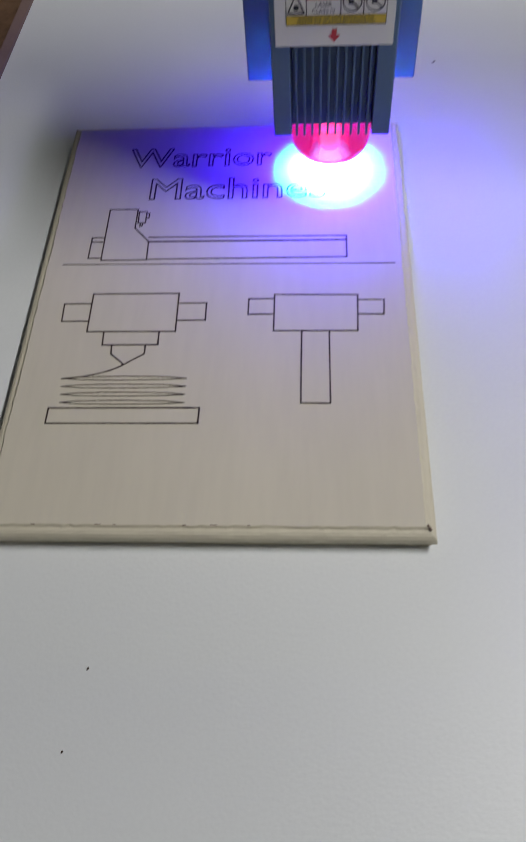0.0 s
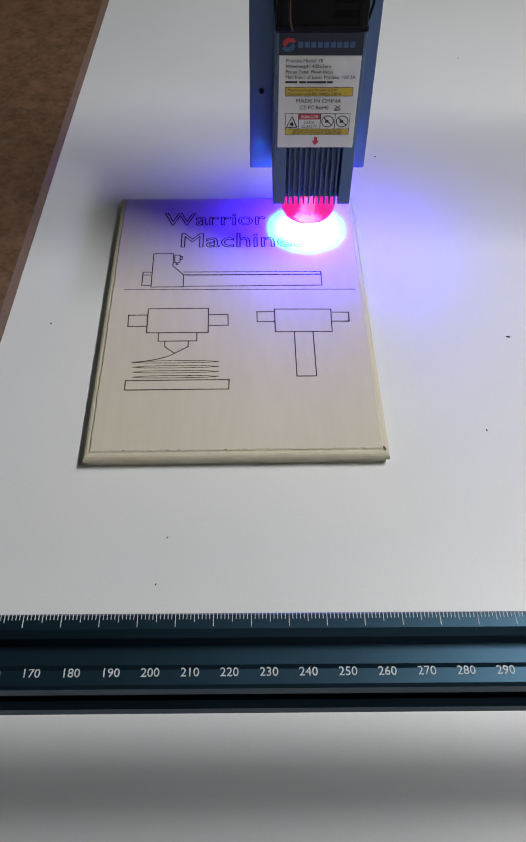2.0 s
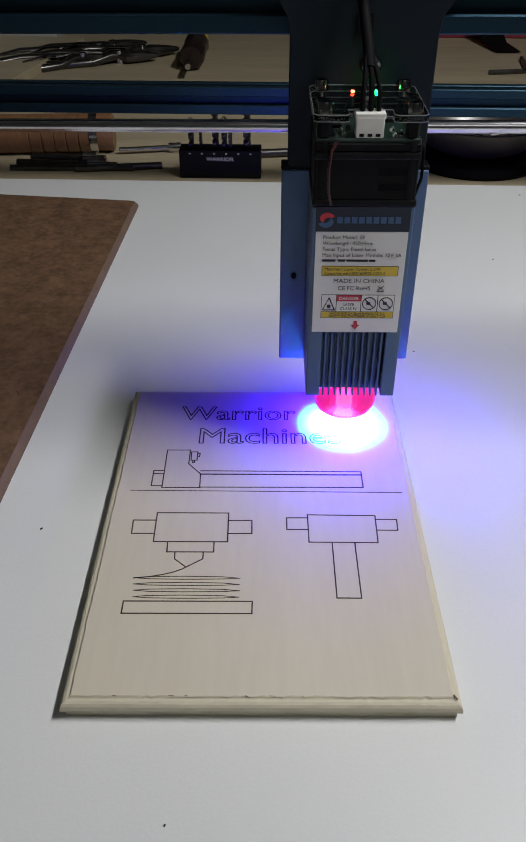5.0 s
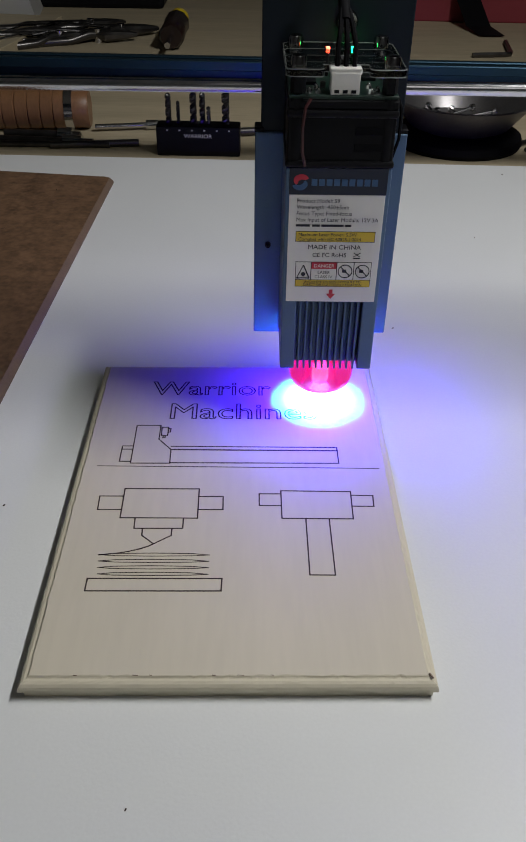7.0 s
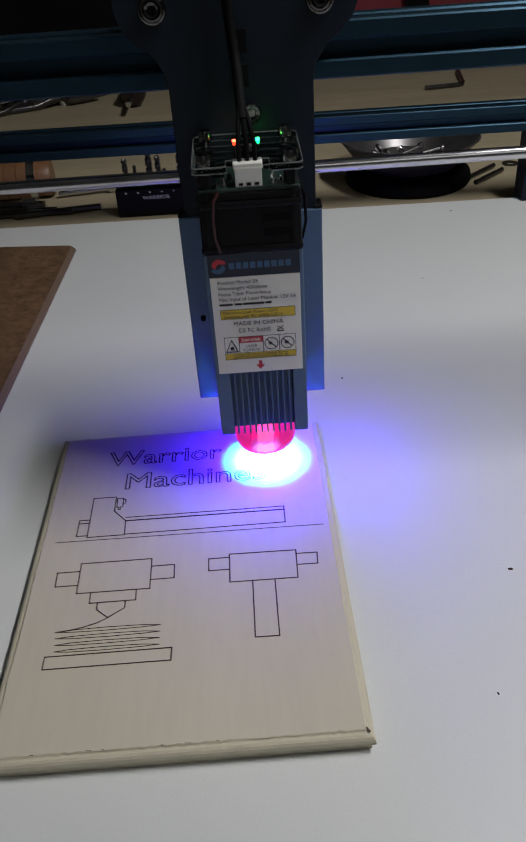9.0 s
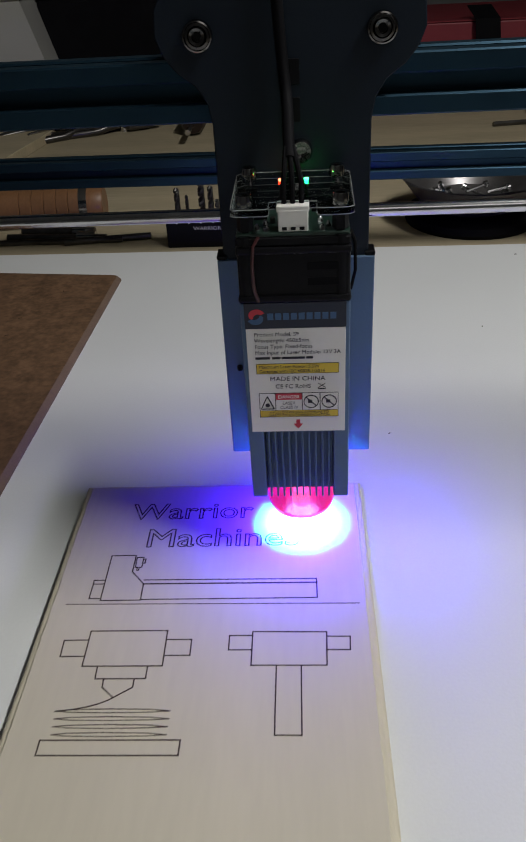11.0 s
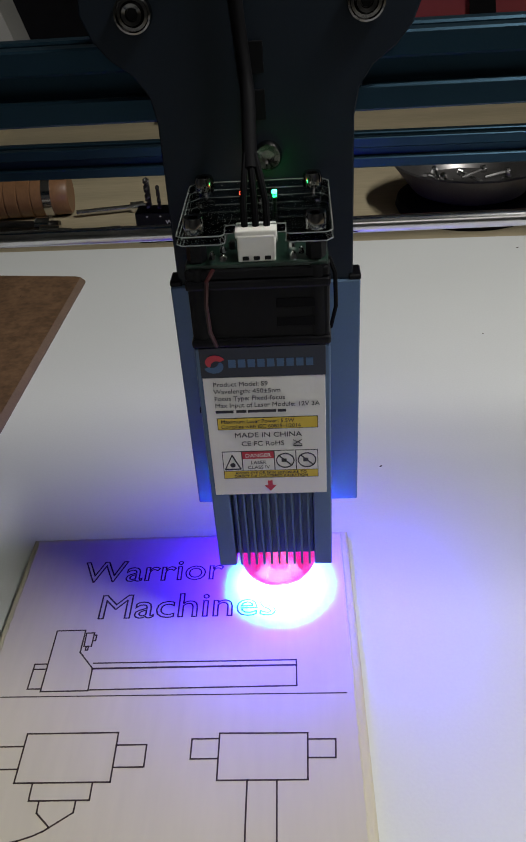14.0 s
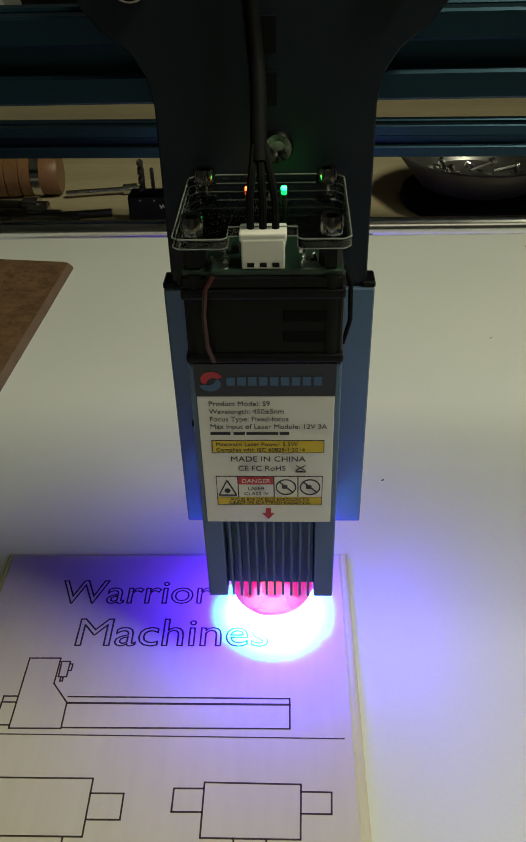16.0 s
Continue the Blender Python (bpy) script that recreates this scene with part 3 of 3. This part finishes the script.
    for p in ((-0.0132, 0.0776, -0.0085, 0.0776), (-0.0085, 0.0776, -0.01085, 0.0829), (-0.01085, 0.0829, -0.0132, 0.0776)):
        tube([(p[0], F - 0.0006, p[1]), (p[2], F - 0.0006, p[3])], 0.00022, 4, bm)
    lathe([(0, 0), (0.0008, 0), (0.0008, 0.0002), (0, 0.0002)], 10, Matrix.Translation((-0.01085, F - 0.0005, 0.0792)) @ FRONT, bm)
    part("warning_triangle", bm, INK, lab)
    for cx in (0.00485, 0.0113):
        bm = bmesh.new()
        ring = [(cx + 0.0026 * math.cos(a), F - 0.0006, 0.0805 + 0.0026 * math.sin(a)) for a in [2 * math.pi * k / 18 for k in range(19)]]
        tube(ring, 0.0002, 4, bm)
        tube([(cx - 0.0018, F - 0.0006, 0.0823), (cx + 0.0018, F - 0.0006, 0.0787)], 0.0002, 4, bm)
        box(bm, cx - 0.0011, cx + 0.0004, F - 0.0006, F - 0.0004, 0.0799, 0.0812)
        part("prohibition_sign", bm, INK, lab)
    flat("yellow_strip", -0.0136, 0.0144, 0.0742, 0.0768, YELLOWINK, 0.00055)
    words("AVOID EYE OR SKIN EXPOSURE TO", 0.00135, 0.0004, 0.0756, INK, 1.0, "CENTER")
    words("DIRECT OR SCATTERED RADIATION", 0.00135, 0.0004, 0.0744, INK, 1.0, "CENTER")
    bm = prism([(-0.0007, 0.0728), (0.0007, 0.0728), (0.0007, 0.0710), (0.0017, 0.0710), (0, 0.0689), (-0.0017, 0.0710), (-0.0007, 0.0710)], 0.0, 0.0003, Matrix.Translation((0, F - 0.0003, 0)) @ FRONT)
    part("arrow", bm, REDINK, lab)
    # fan and its frame
    fan = part("fan", bevelled(-0.0188, 0.0188, F - 0.0006, B, 0.1192, 0.1216, 0.0008), BLACK, t, "black cooling fan")
    part("fan_frame", bevelled(-0.0188, 0.0188, F - 0.0006, B, 0.1360, 0.1385, 0.0008), BLACK, fan)
    for sx in (-1, 1):
        for y in (F + 0.003, B - 0.003):
            part("fan_post", lathe([(0.0031, 0.1210), (0.0031, 0.1420)], 14, Matrix.Translation((sx * 0.0155, y, 0))), BLACK, fan, smooth=True)
    part("fan_wall", bevelled(-0.0182, 0.0182, F + 0.0004, B - 0.0006, 0.1214, 0.1364, 0.0004, 1), BLACK, fan)
    part("fan_shroud", bevelled(-0.0186, 0.0186, F + 0.0002, B - 0.0004, 0.1384, 0.1417, 0.0006, 1), BLACK, fan)
    for z in (0.1262, 0.1316):
        part("fan_slot", bevelled(0.0045, 0.0160, F + 0.0001, F + 0.0006, z - 0.0014, z + 0.0014, 0.0002, 1), RUBBER, fan)
    # circuit board, standoffs, clear cover
    part("circuit_board", bevelled(-0.0182, 0.0182, F + 0.0006, B - 0.0006, 0.1416, 0.1430, 0.0003, 1), PCB, t, "small dark circuit board")
    for sx in (-1, 1):
        for y in (F + 0.003, B - 0.003):
            part("standoff", lathe([(0.0022, 0.1430), (0.0026, 0.1436), (0.0026, 0.1488), (0.0022, 0.1493)], 6, Matrix.Translation((sx * 0.0152, y, 0))), BLACK, t)
            screw_head(t, "cover_screw", sx * 0.0152, y, 0.1530, 0.0027, Matrix(), CHROME)
    outline = [(x / 1000, y / 1000) for x, y in ((-17.8, -41.0), (-8.4, -41.0), (-7.4, -40.0), (-7.4, -34.0), (7.8, -34.0), (7.8, -40.0), (8.8, -41.0), (17.8, -41.0), (19.3, -39.5), (19.7, -2.5), (17.5, 0.2), (-17.5, 0.2), (-19.7, -2.5), (-19.3, -39.5))]
    cover = part("cover", prism(outline, 0.1494, 0.1516), ACRYLIC, t, "clear acrylic cover")
    part("edge_highlight", tube([(x, y, 0.1494) for x, y in outline + outline[:1]], 0.00016, 5, None, False), EDGE, cover, "pale tube for the highlight on the cover's edge")
    part("edge_highlight", tube([(x, y, 0.1516) for x, y in outline + outline[:1]], 0.00018, 5, None, False), EDGE, cover, "pale tube for the highlight on the cover's edge")
    conn = part("connector", bevelled(-0.0046, 0.0050, F + 0.0010, F + 0.0072, 0.1430, 0.1500, 0.0004), WHITEPL, t, "white three-pin connector")
    part("connector_lip", bevelled(-0.0050, 0.0054, F + 0.0012, F + 0.0076, 0.1492, 0.1512, 0.0004), WHITEPL, conn)
    for k in range(3):
        x = -0.0026 + 0.0028 * k
        part("pin_window", bevelled(x - 0.0008, x + 0.0008, F + 0.0007, F + 0.0012, 0.1436, 0.1446, 0.0001, 1), BLACK, conn)
    for k in range(3):
        x = -0.0026 + 0.0028 * k
        pts = [(x, F + 0.0045, 0.1505), (x, F + 0.0050, 0.1570), (x * 0.7 - 0.0002, F + 0.0075, 0.1625), (x * 0.4 - 0.0006, F + 0.0125, 0.1665)]
        part("wire", tube(pts, 0.0009, 8), RUBBER, t, smooth=True)
    part("cable", tube([(-0.0005, F + 0.0095, 0.1635), (-0.0008, F + 0.0170, 0.1690), (-0.0010, -0.0120, 0.1735), (-0.0013, -0.0065, 0.1770), (-0.0018, -0.0035, 0.181), (-0.0030, -0.0026, 0.195), (-0.0042, -0.0026, 0.215), (-0.0056, -0.0028, 0.250)], 0.0019, 10), RUBBER, t, "black cable running up the plate", True)
    # LEDs raised over the cover on added stalks to fit the camera's view
    for x, c, nm in ((-0.0042, RED_LED, "red_led"), (0.0046, GREEN_LED, "green_led")):
        part(nm, bevelled(x - 0.0007, x + 0.0007, -0.0123, -0.0109, 0.1517, 0.1526, 0.0003, 2), c, t, "lit " + nm.replace("_", " "))
        part("added_led_stalk", lathe([(0.0006, 0.1430), (0.0006, 0.1517)], 8, Matrix.Translation((x, -0.0116, 0))), BLACK, t)
    part("chip", bevelled(0.0062, 0.0125, -0.0185, -0.0120, 0.1430, 0.1443, 0.0002, 1), BLACK, t)
    part("chip", bevelled(-0.0130, -0.0085, -0.0250, -0.0190, 0.1430, 0.1441, 0.0002, 1), BLACK, t)
    part("chip", bevelled(0.0015, 0.0052, -0.0250, -0.0205, 0.1430, 0.1440, 0.0002, 1), GREYBOX, t)
    for x in (-0.0066, -0.0036):
        part("capacitor", bevelled(x - 0.0009, x + 0.0009, -0.0292, -0.0270, 0.1430, 0.1452, 0.0003, 1), GREYSTEEL, t)
    for x, y in ((-0.0085, F + 0.003), (-0.0115, F + 0.0045), (0.0095, F + 0.003), (0.0115, F + 0.006), (-0.009, -0.030), (0.009, -0.028)):
        part("solder_blob", lathe([(0.0011, 0.1430), (0.0009, 0.1438), (0.0004, 0.1447), (0, 0.1449)], 8, Matrix.Translation((x, y, 0))), STEEL, t, smooth=True)
    part("fan_lead", tube([(-0.0110, F - 0.0002, 0.1420), (-0.0128, F - 0.0022, 0.1395), (-0.0135, F - 0.0024, 0.1330), (-0.0132, F - 0.0022, 0.1250), (-0.0120, F - 0.0008, 0.1200)], 0.0006, 6), DARKRED, t, "thin red fan lead", True)
    part("fan_lead", tube([(0.0186, F + 0.006, 0.1415), (0.0200, F + 0.004, 0.138), (0.0203, F + 0.005, 0.128), (0.0190, F + 0.008, 0.120)], 0.0006, 6), RUBBER, t, smooth=True)
    return t


DARKRED = surface("red_wire_sleeve", (0.035, 0.005, 0.006), 0.45, vary=0.1)
module()


# ---- tools on the bench ----
BZ = -0.005


def wooden_handle():
    t = thing("wooden_tool_handle", "turned brown wooden handle with a steel ferrule", "tool handle", pose(-0.095, 0.556, BZ + 0.017, 0, 90, 180 + 4))
    prof = [(0, 0.0), (0.0150, 0.0), (0.0165, 0.002), (0.0165, 0.012)]
    for k in range(5):
        z = 0.030 + 0.011 * k
        prof += [(0.0168, z), (0.0156, z + 0.0008), (0.0168, z + 0.0016)]
    prof += [(0.0170, 0.10), (0.0160, 0.16), (0, 0.165)]
    part("grip", lathe(prof, 28), HANDLE, t, smooth=True)
    part("ferrule", lathe([(0.0160, 0.0135), (0.0174, 0.014), (0.0174, 0.021), (0.0160, 0.0215)], 28), STEEL, t, "bright steel ferrule", True)
    return t


wooden_handle()


def bit_holder():
    t = thing("drill_bit_holder", "black plastic block holding a row of drill bits", "bit holder", pose(0.007, 0.490, BZ, 0, 0, -1))
    part("block", bevelled(-0.0345, 0.0345, -0.009, 0.009, 0, 0.024, 0.001), BLACK, t)
    lettering("print", "WARRIOR", 0.0044, PAPER, t, Matrix.Translation((0, -0.0091, 0.0150)) @ FRONT, 1.15, 0, "CENTER", 0.0001)
    rng = random.Random(4)
    for k, (x, h, r) in enumerate(((-0.0245, 0.026, 0.0026), (-0.0165, 0.020, 0.0016), (-0.004, 0.033, 0.0030), (0.0035, 0.027, 0.0026), (0.0085, 0.016, 0.0018), (0.0225, 0.034, 0.0034))):
        bm = bmesh.new()
        seg, steps = 8, 16
        rings = []
        for s in range(steps + 1):
            z = 0.022 + h * s / steps
            a = s * 0.75
            rr = r * (1 if s < steps else 0.3)
            rings.append([bm.verts.new((x + rr * (1 if q % 4 else 0.55) * math.cos(a + 2 * math.pi * q / seg), rr * (1 if q % 4 else 0.55) * math.sin(a + 2 * math.pi * q / seg), z)) for q in range(seg)])
        for a, b in zip(rings, rings[1:]):
            for q in range(seg):
                bm.faces.new((a[q], a[(q + 1) % seg], b[(q + 1) % seg], b[q]))
        bm.faces.new(rings[-1])
        part("drill_bit", bm, GREYSTEEL, t)
    for k in range(6):
        part("size_mark", bevelled(-0.026 + 0.0102 * k, -0.0245 + 0.0102 * k, -0.0092, -0.0089, 0.0205, 0.0215, 0.0001, 1), PAPER, t)
    return t


bit_holder()


def round_bar(name, label, category, a, b, r, material=None, tip=None, group=""):
    t = thing(name, label, category, Matrix.Translation(a), group)
    v = Vector(b) - Vector(a)
    part("shank", tube([(0, 0, 0), v], r, 10), material or GREYSTEEL, t, smooth=True)
    if tip:
        part("collar", tube([v * 0.72, v * 0.9], r * 1.8, 10), STEEL, t, smooth=True)
    return t


round_bar("screwdriver_bit", "long slim steel bit lying on the bench", "bit", (-0.09, 0.545, BZ + 0.004), (-0.028, 0.556, BZ + 0.004), 0.0024, STEEL, True)
round_bar("steel_punch", "dark steel punch lying behind the bit holder", "punch", (0.028, 0.535, BZ + 0.004), (0.11, 0.548, BZ + 0.004), 0.0036)
for k, (a, b, r) in enumerate((((-0.175, 0.512), (-0.085, 0.504), 0.0032), ((-0.178, 0.500), (-0.07, 0.500), 0.0026), ((-0.12, 0.496), (-0.046, 0.506), 0.0030), ((-0.165, 0.524), (-0.098, 0.518), 0.0040))):
    round_bar("hex_wrench", "dark steel hexagonal wrench among loose tools", "wrench", (*a, BZ + r), (*b, BZ + r), r, None, k in (0, 3), "loose wrenches on the bench")


def elbow_key(x, y, rz, s):
    t = thing("hex_key", "black bent hexagonal key lying on plywood", "hex key", pose(x, y, BZ + 0.003, 0, 0, rz), "hex keys")
    part("key", tube([(0, 0, 0), (0.045 * s, 0, 0), (0.052 * s, 0.003 * s, 0), (0.056 * s, 0.010 * s, 0), (0.075 * s, 0.075 * s, 0)], 0.0032, 6), GREYSTEEL, t)
    return t


elbow_key(0.318, 0.862, 8, 0.95)


def tray():
    t = thing("parts_bowl", "dark round metal bowl holding small screws", "bowl", pose(0.232, 0.532, BZ))
    prof = [(0, 0.012), (0.034, 0.012), (0.044, 0.016), (0.060, 0.036), (0.0625, 0.0385), (0.0612, 0.0395), (0.058, 0.0365), (0.042, 0.0175), (0, 0.0155)]
    part("bowl", lathe(prof, 44), BOWLSTEEL, t, smooth=True)
    # black disc under the bowl stands in for its cast shadow
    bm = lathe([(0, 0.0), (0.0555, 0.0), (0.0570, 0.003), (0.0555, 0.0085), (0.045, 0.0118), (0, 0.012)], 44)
    part("shadow_disc", bm, RUBBER, t, "dark disc standing in for the bowl's shadow", True)
    return t


BOWLSTEEL = surface("dark_bowl_steel", (0.26, 0.25, 0.25), 0.36, metal=0.9, vary=0.15, scale=40, grain=500)
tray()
rng = random.Random(11)
for k in range(10):
    a, r = rng.uniform(0, 6.28), rng.uniform(0.005, 0.034)
    t = thing("loose_screw", "small steel screw heaped in the bowl", "screw", pose(0.232 + r * math.cos(a), 0.532 + r * math.sin(a), BZ + 0.0195 + 0.0025 * (k % 3), 0, 80 + rng.uniform(-14, 10), rng.uniform(0, 360)), "screws in the bowl")
    part("shank", tube([(0, 0, -0.009), (0, 0, 0.009)], 0.0014, 8), STEEL, t, smooth=True)
    part("head", lathe([(0, 0.0125), (0.003, 0.012), (0.0032, 0.009), (0, 0.009)], 10), STEEL, t, smooth=True)
for dx, dy in ((0.0, 0.0), (0.004, -0.013)):
    round_bar("bent_nail", "dark steel nail leaning beside the bowl", "nail", (0.283 + dx, 0.515 + dy, BZ + 0.0025), (0.315 + dx, 0.545 + dy, BZ + 0.0025), 0.0022, None, None, "nails beside the bowl")
ws = finish("washer", lathe([(0.0035, 0), (0.0072, 0), (0.0072, 0.0012), (0.0035, 0.0012), (0.0035, 0)], 20), GREYSTEEL)
ws.matrix_basis = pose(0.333, 0.553, BZ)
tagged(ws, "small steel washer lying on the plywood", "washer")


def pliers(x, y, rz, s, label):
    t = thing("pliers", label, "pliers", pose(x, y, BZ + 0.008, 0, 0, rz), "pliers on the bench")
    for sg in (-1, 1):
        part("handle", tube([(0.008 * s, -0.004 * sg, 0), (-0.012 * s, 0.004 * sg * s, 0.002), (-0.035 * s, 0.013 * sg * s, 0.003 * sg), (-0.08 * s, 0.019 * sg * s, 0.004 * sg), (-0.115 * s, 0.014 * sg * s, 0.002 * sg), (-0.13 * s, 0.010 * sg * s, 0)], [0.005, 0.0055, 0.0045, 0.0055, 0.0050, 0.003], 10), GREYSTEEL, t, smooth=True)
        part("jaw", tube([(-0.004, -0.002 * sg, 0), (0.010, 0.007 * sg, 0), (0.024, 0.0065 * sg, 0), (0.038, 0.0035 * sg, 0), (0.050, 0.0022 * sg, 0)], [0.004, 0.0065, 0.0055, 0.0042, 0.0020], 8), GREYSTEEL, t, smooth=True)
    part("adjuster", lathe([(0.003, -0.012), (0.0055, -0.011), (0.0055, -0.002), (0.003, -0.001)], 12, pose(-0.132 * s, 0.010 * s, 0, 0, 90, 0)), CHROME, t, smooth=True)
    part("spring_link", tube([(-0.02 * s, 0.006, 0.004), (-0.05 * s, 0.001, 0.007), (-0.085 * s, -0.010, 0.004)], 0.002, 8), CHROME, t, smooth=True)
    part("rivet", lathe([(0, 0.0085), (0.005, 0.008), (0.006, -0.008), (0, -0.008)], 16), STEEL, t, smooth=True)
    return t


pliers(-0.170, 0.985, 35, 1.0, "steel locking pliers heaped on the bench")
pliers(-0.150, 0.920, 12, 0.95, "dark steel pliers lying under others")
pliers(-0.195, 0.905, 24, 0.9, "worn steel pliers with open jaws")
pliers(-0.125, 0.955, 22, 0.85, "small chrome pliers resting among tools")
pliers(-0.215, 0.960, 40, 0.9, "long chrome pliers lying at the back")


def screwdriver(x, y, rz):
    t = thing("screwdriver", "screwdriver with amber and yellow plastic handle", "screwdriver", pose(x, y, BZ + 0.016, 0, 90, rz))
    part("grip", lathe([(0, 0), (0.013, 0.0), (0.016, 0.006), (0.015, 0.05), (0.0165, 0.085), (0.011, 0.098), (0, 0.1)], 10), AMBER, t, smooth=True)
    part("end_cap", lathe([(0, 0.0995), (0.0095, 0.099), (0.0135, 0.108), (0.0130, 0.122), (0.009, 0.127), (0, 0.128)], 16), YELLOW, t, "yellow handle end", True)
    part("shank", lathe([(0, -0.05), (0.0035, -0.05), (0.0035, 0.0)], 12), STEEL, t, smooth=True)
    return t


screwdriver(-0.052, 0.875, 90)


def dark_case():
    t = thing("black_case", "black hard case standing at the back of the bench", "case", pose(-0.19, 1.24, BZ))
    part("shell", bevelled(-0.12, 0.10, -0.08, 0.10, 0, 0.14, 0.006), BLACK, t)
    part("lid", bevelled(-0.122, 0.102, -0.082, 0.102, 0.14, 0.165, 0.006), BLACK, t)
    return t


dark_case()


def red_box():
    t = thing("red_box", "dull red cardboard box at the back", "box", pose(0.40, 1.22, BZ, 0, 0, -2))
    part("carton", bevelled(-0.22, 0.25, -0.13, 0.12, 0, 0.09, 0.002), REDBOX, t)
    part("flap", bevelled(-0.22, 0.25, -0.1305, 0.0, 0.0905, 0.0925, 0.0008, 1), REDBOX, t)
    return t


red_box()


def strap():
    t = thing("black_strap", "black webbing strap hanging over the red box", "strap")
    bm = bmesh.new()
    zs = [(0.372, 0.985, BZ + 0.002), (0.362, 1.030, BZ + 0.006), (0.352, 1.075, 0.03), (0.345, 1.080, 0.09), (0.335, 1.10, 0.105)]
    vs = []
    for x, y, z in zs:
        vs.append([bm.verts.new((x + d, y + e, z)) for d in (-0.017, 0.017) for e in (0.0, 0.0025)])
    for a, b in zip(vs, vs[1:]):
        for p, q in ((0, 2), (2, 3), (3, 1), (1, 0)):
            bm.faces.new((a[p], a[q], b[q], b[p]))
    part("webbing", bm, RUBBER, t)
    return t


strap()


def pale_crate():
    t = thing("grey_crate", "pale grey painted crate with sloping side", "crate", pose(-0.36, 1.16, BZ, 0, 0, 8))
    bm = prism([(-0.16, 0), (0.085, 0), (0.045, 0.15), (-0.16, 0.15)], -0.1, 0.12, pose(0, 0, 0, 90, 0, 0))
    part("body", bm, GREYBOX, t)
    part("rim", bevelled(-0.165, 0.05, -0.125, 0.105, 0.15, 0.162, 0.002), GREYBOX, t)
    return t


pale_crate()
wb = finish("plywood_offcut", bevelled(-0.16, 0.10, -0.22, 0.14, 0, 0.012, 0.0008), BENCH)
wb.matrix_basis = pose(-0.335, 0.90, BZ, 0, 0, -8)
tagged(wb, "flat plywood offcut lying on the bench", "offcut")

# ---- lamp panels: the key, and an added one for the front fill ----
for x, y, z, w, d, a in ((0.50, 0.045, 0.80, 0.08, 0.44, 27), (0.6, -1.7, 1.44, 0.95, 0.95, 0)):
    t = thing("ceiling_light", "flat white lamp panel, added out of view", "lamp", pose(x, y, z, 0, a, 0) @ pose(0, 0, 0.012), "ceiling lamps")
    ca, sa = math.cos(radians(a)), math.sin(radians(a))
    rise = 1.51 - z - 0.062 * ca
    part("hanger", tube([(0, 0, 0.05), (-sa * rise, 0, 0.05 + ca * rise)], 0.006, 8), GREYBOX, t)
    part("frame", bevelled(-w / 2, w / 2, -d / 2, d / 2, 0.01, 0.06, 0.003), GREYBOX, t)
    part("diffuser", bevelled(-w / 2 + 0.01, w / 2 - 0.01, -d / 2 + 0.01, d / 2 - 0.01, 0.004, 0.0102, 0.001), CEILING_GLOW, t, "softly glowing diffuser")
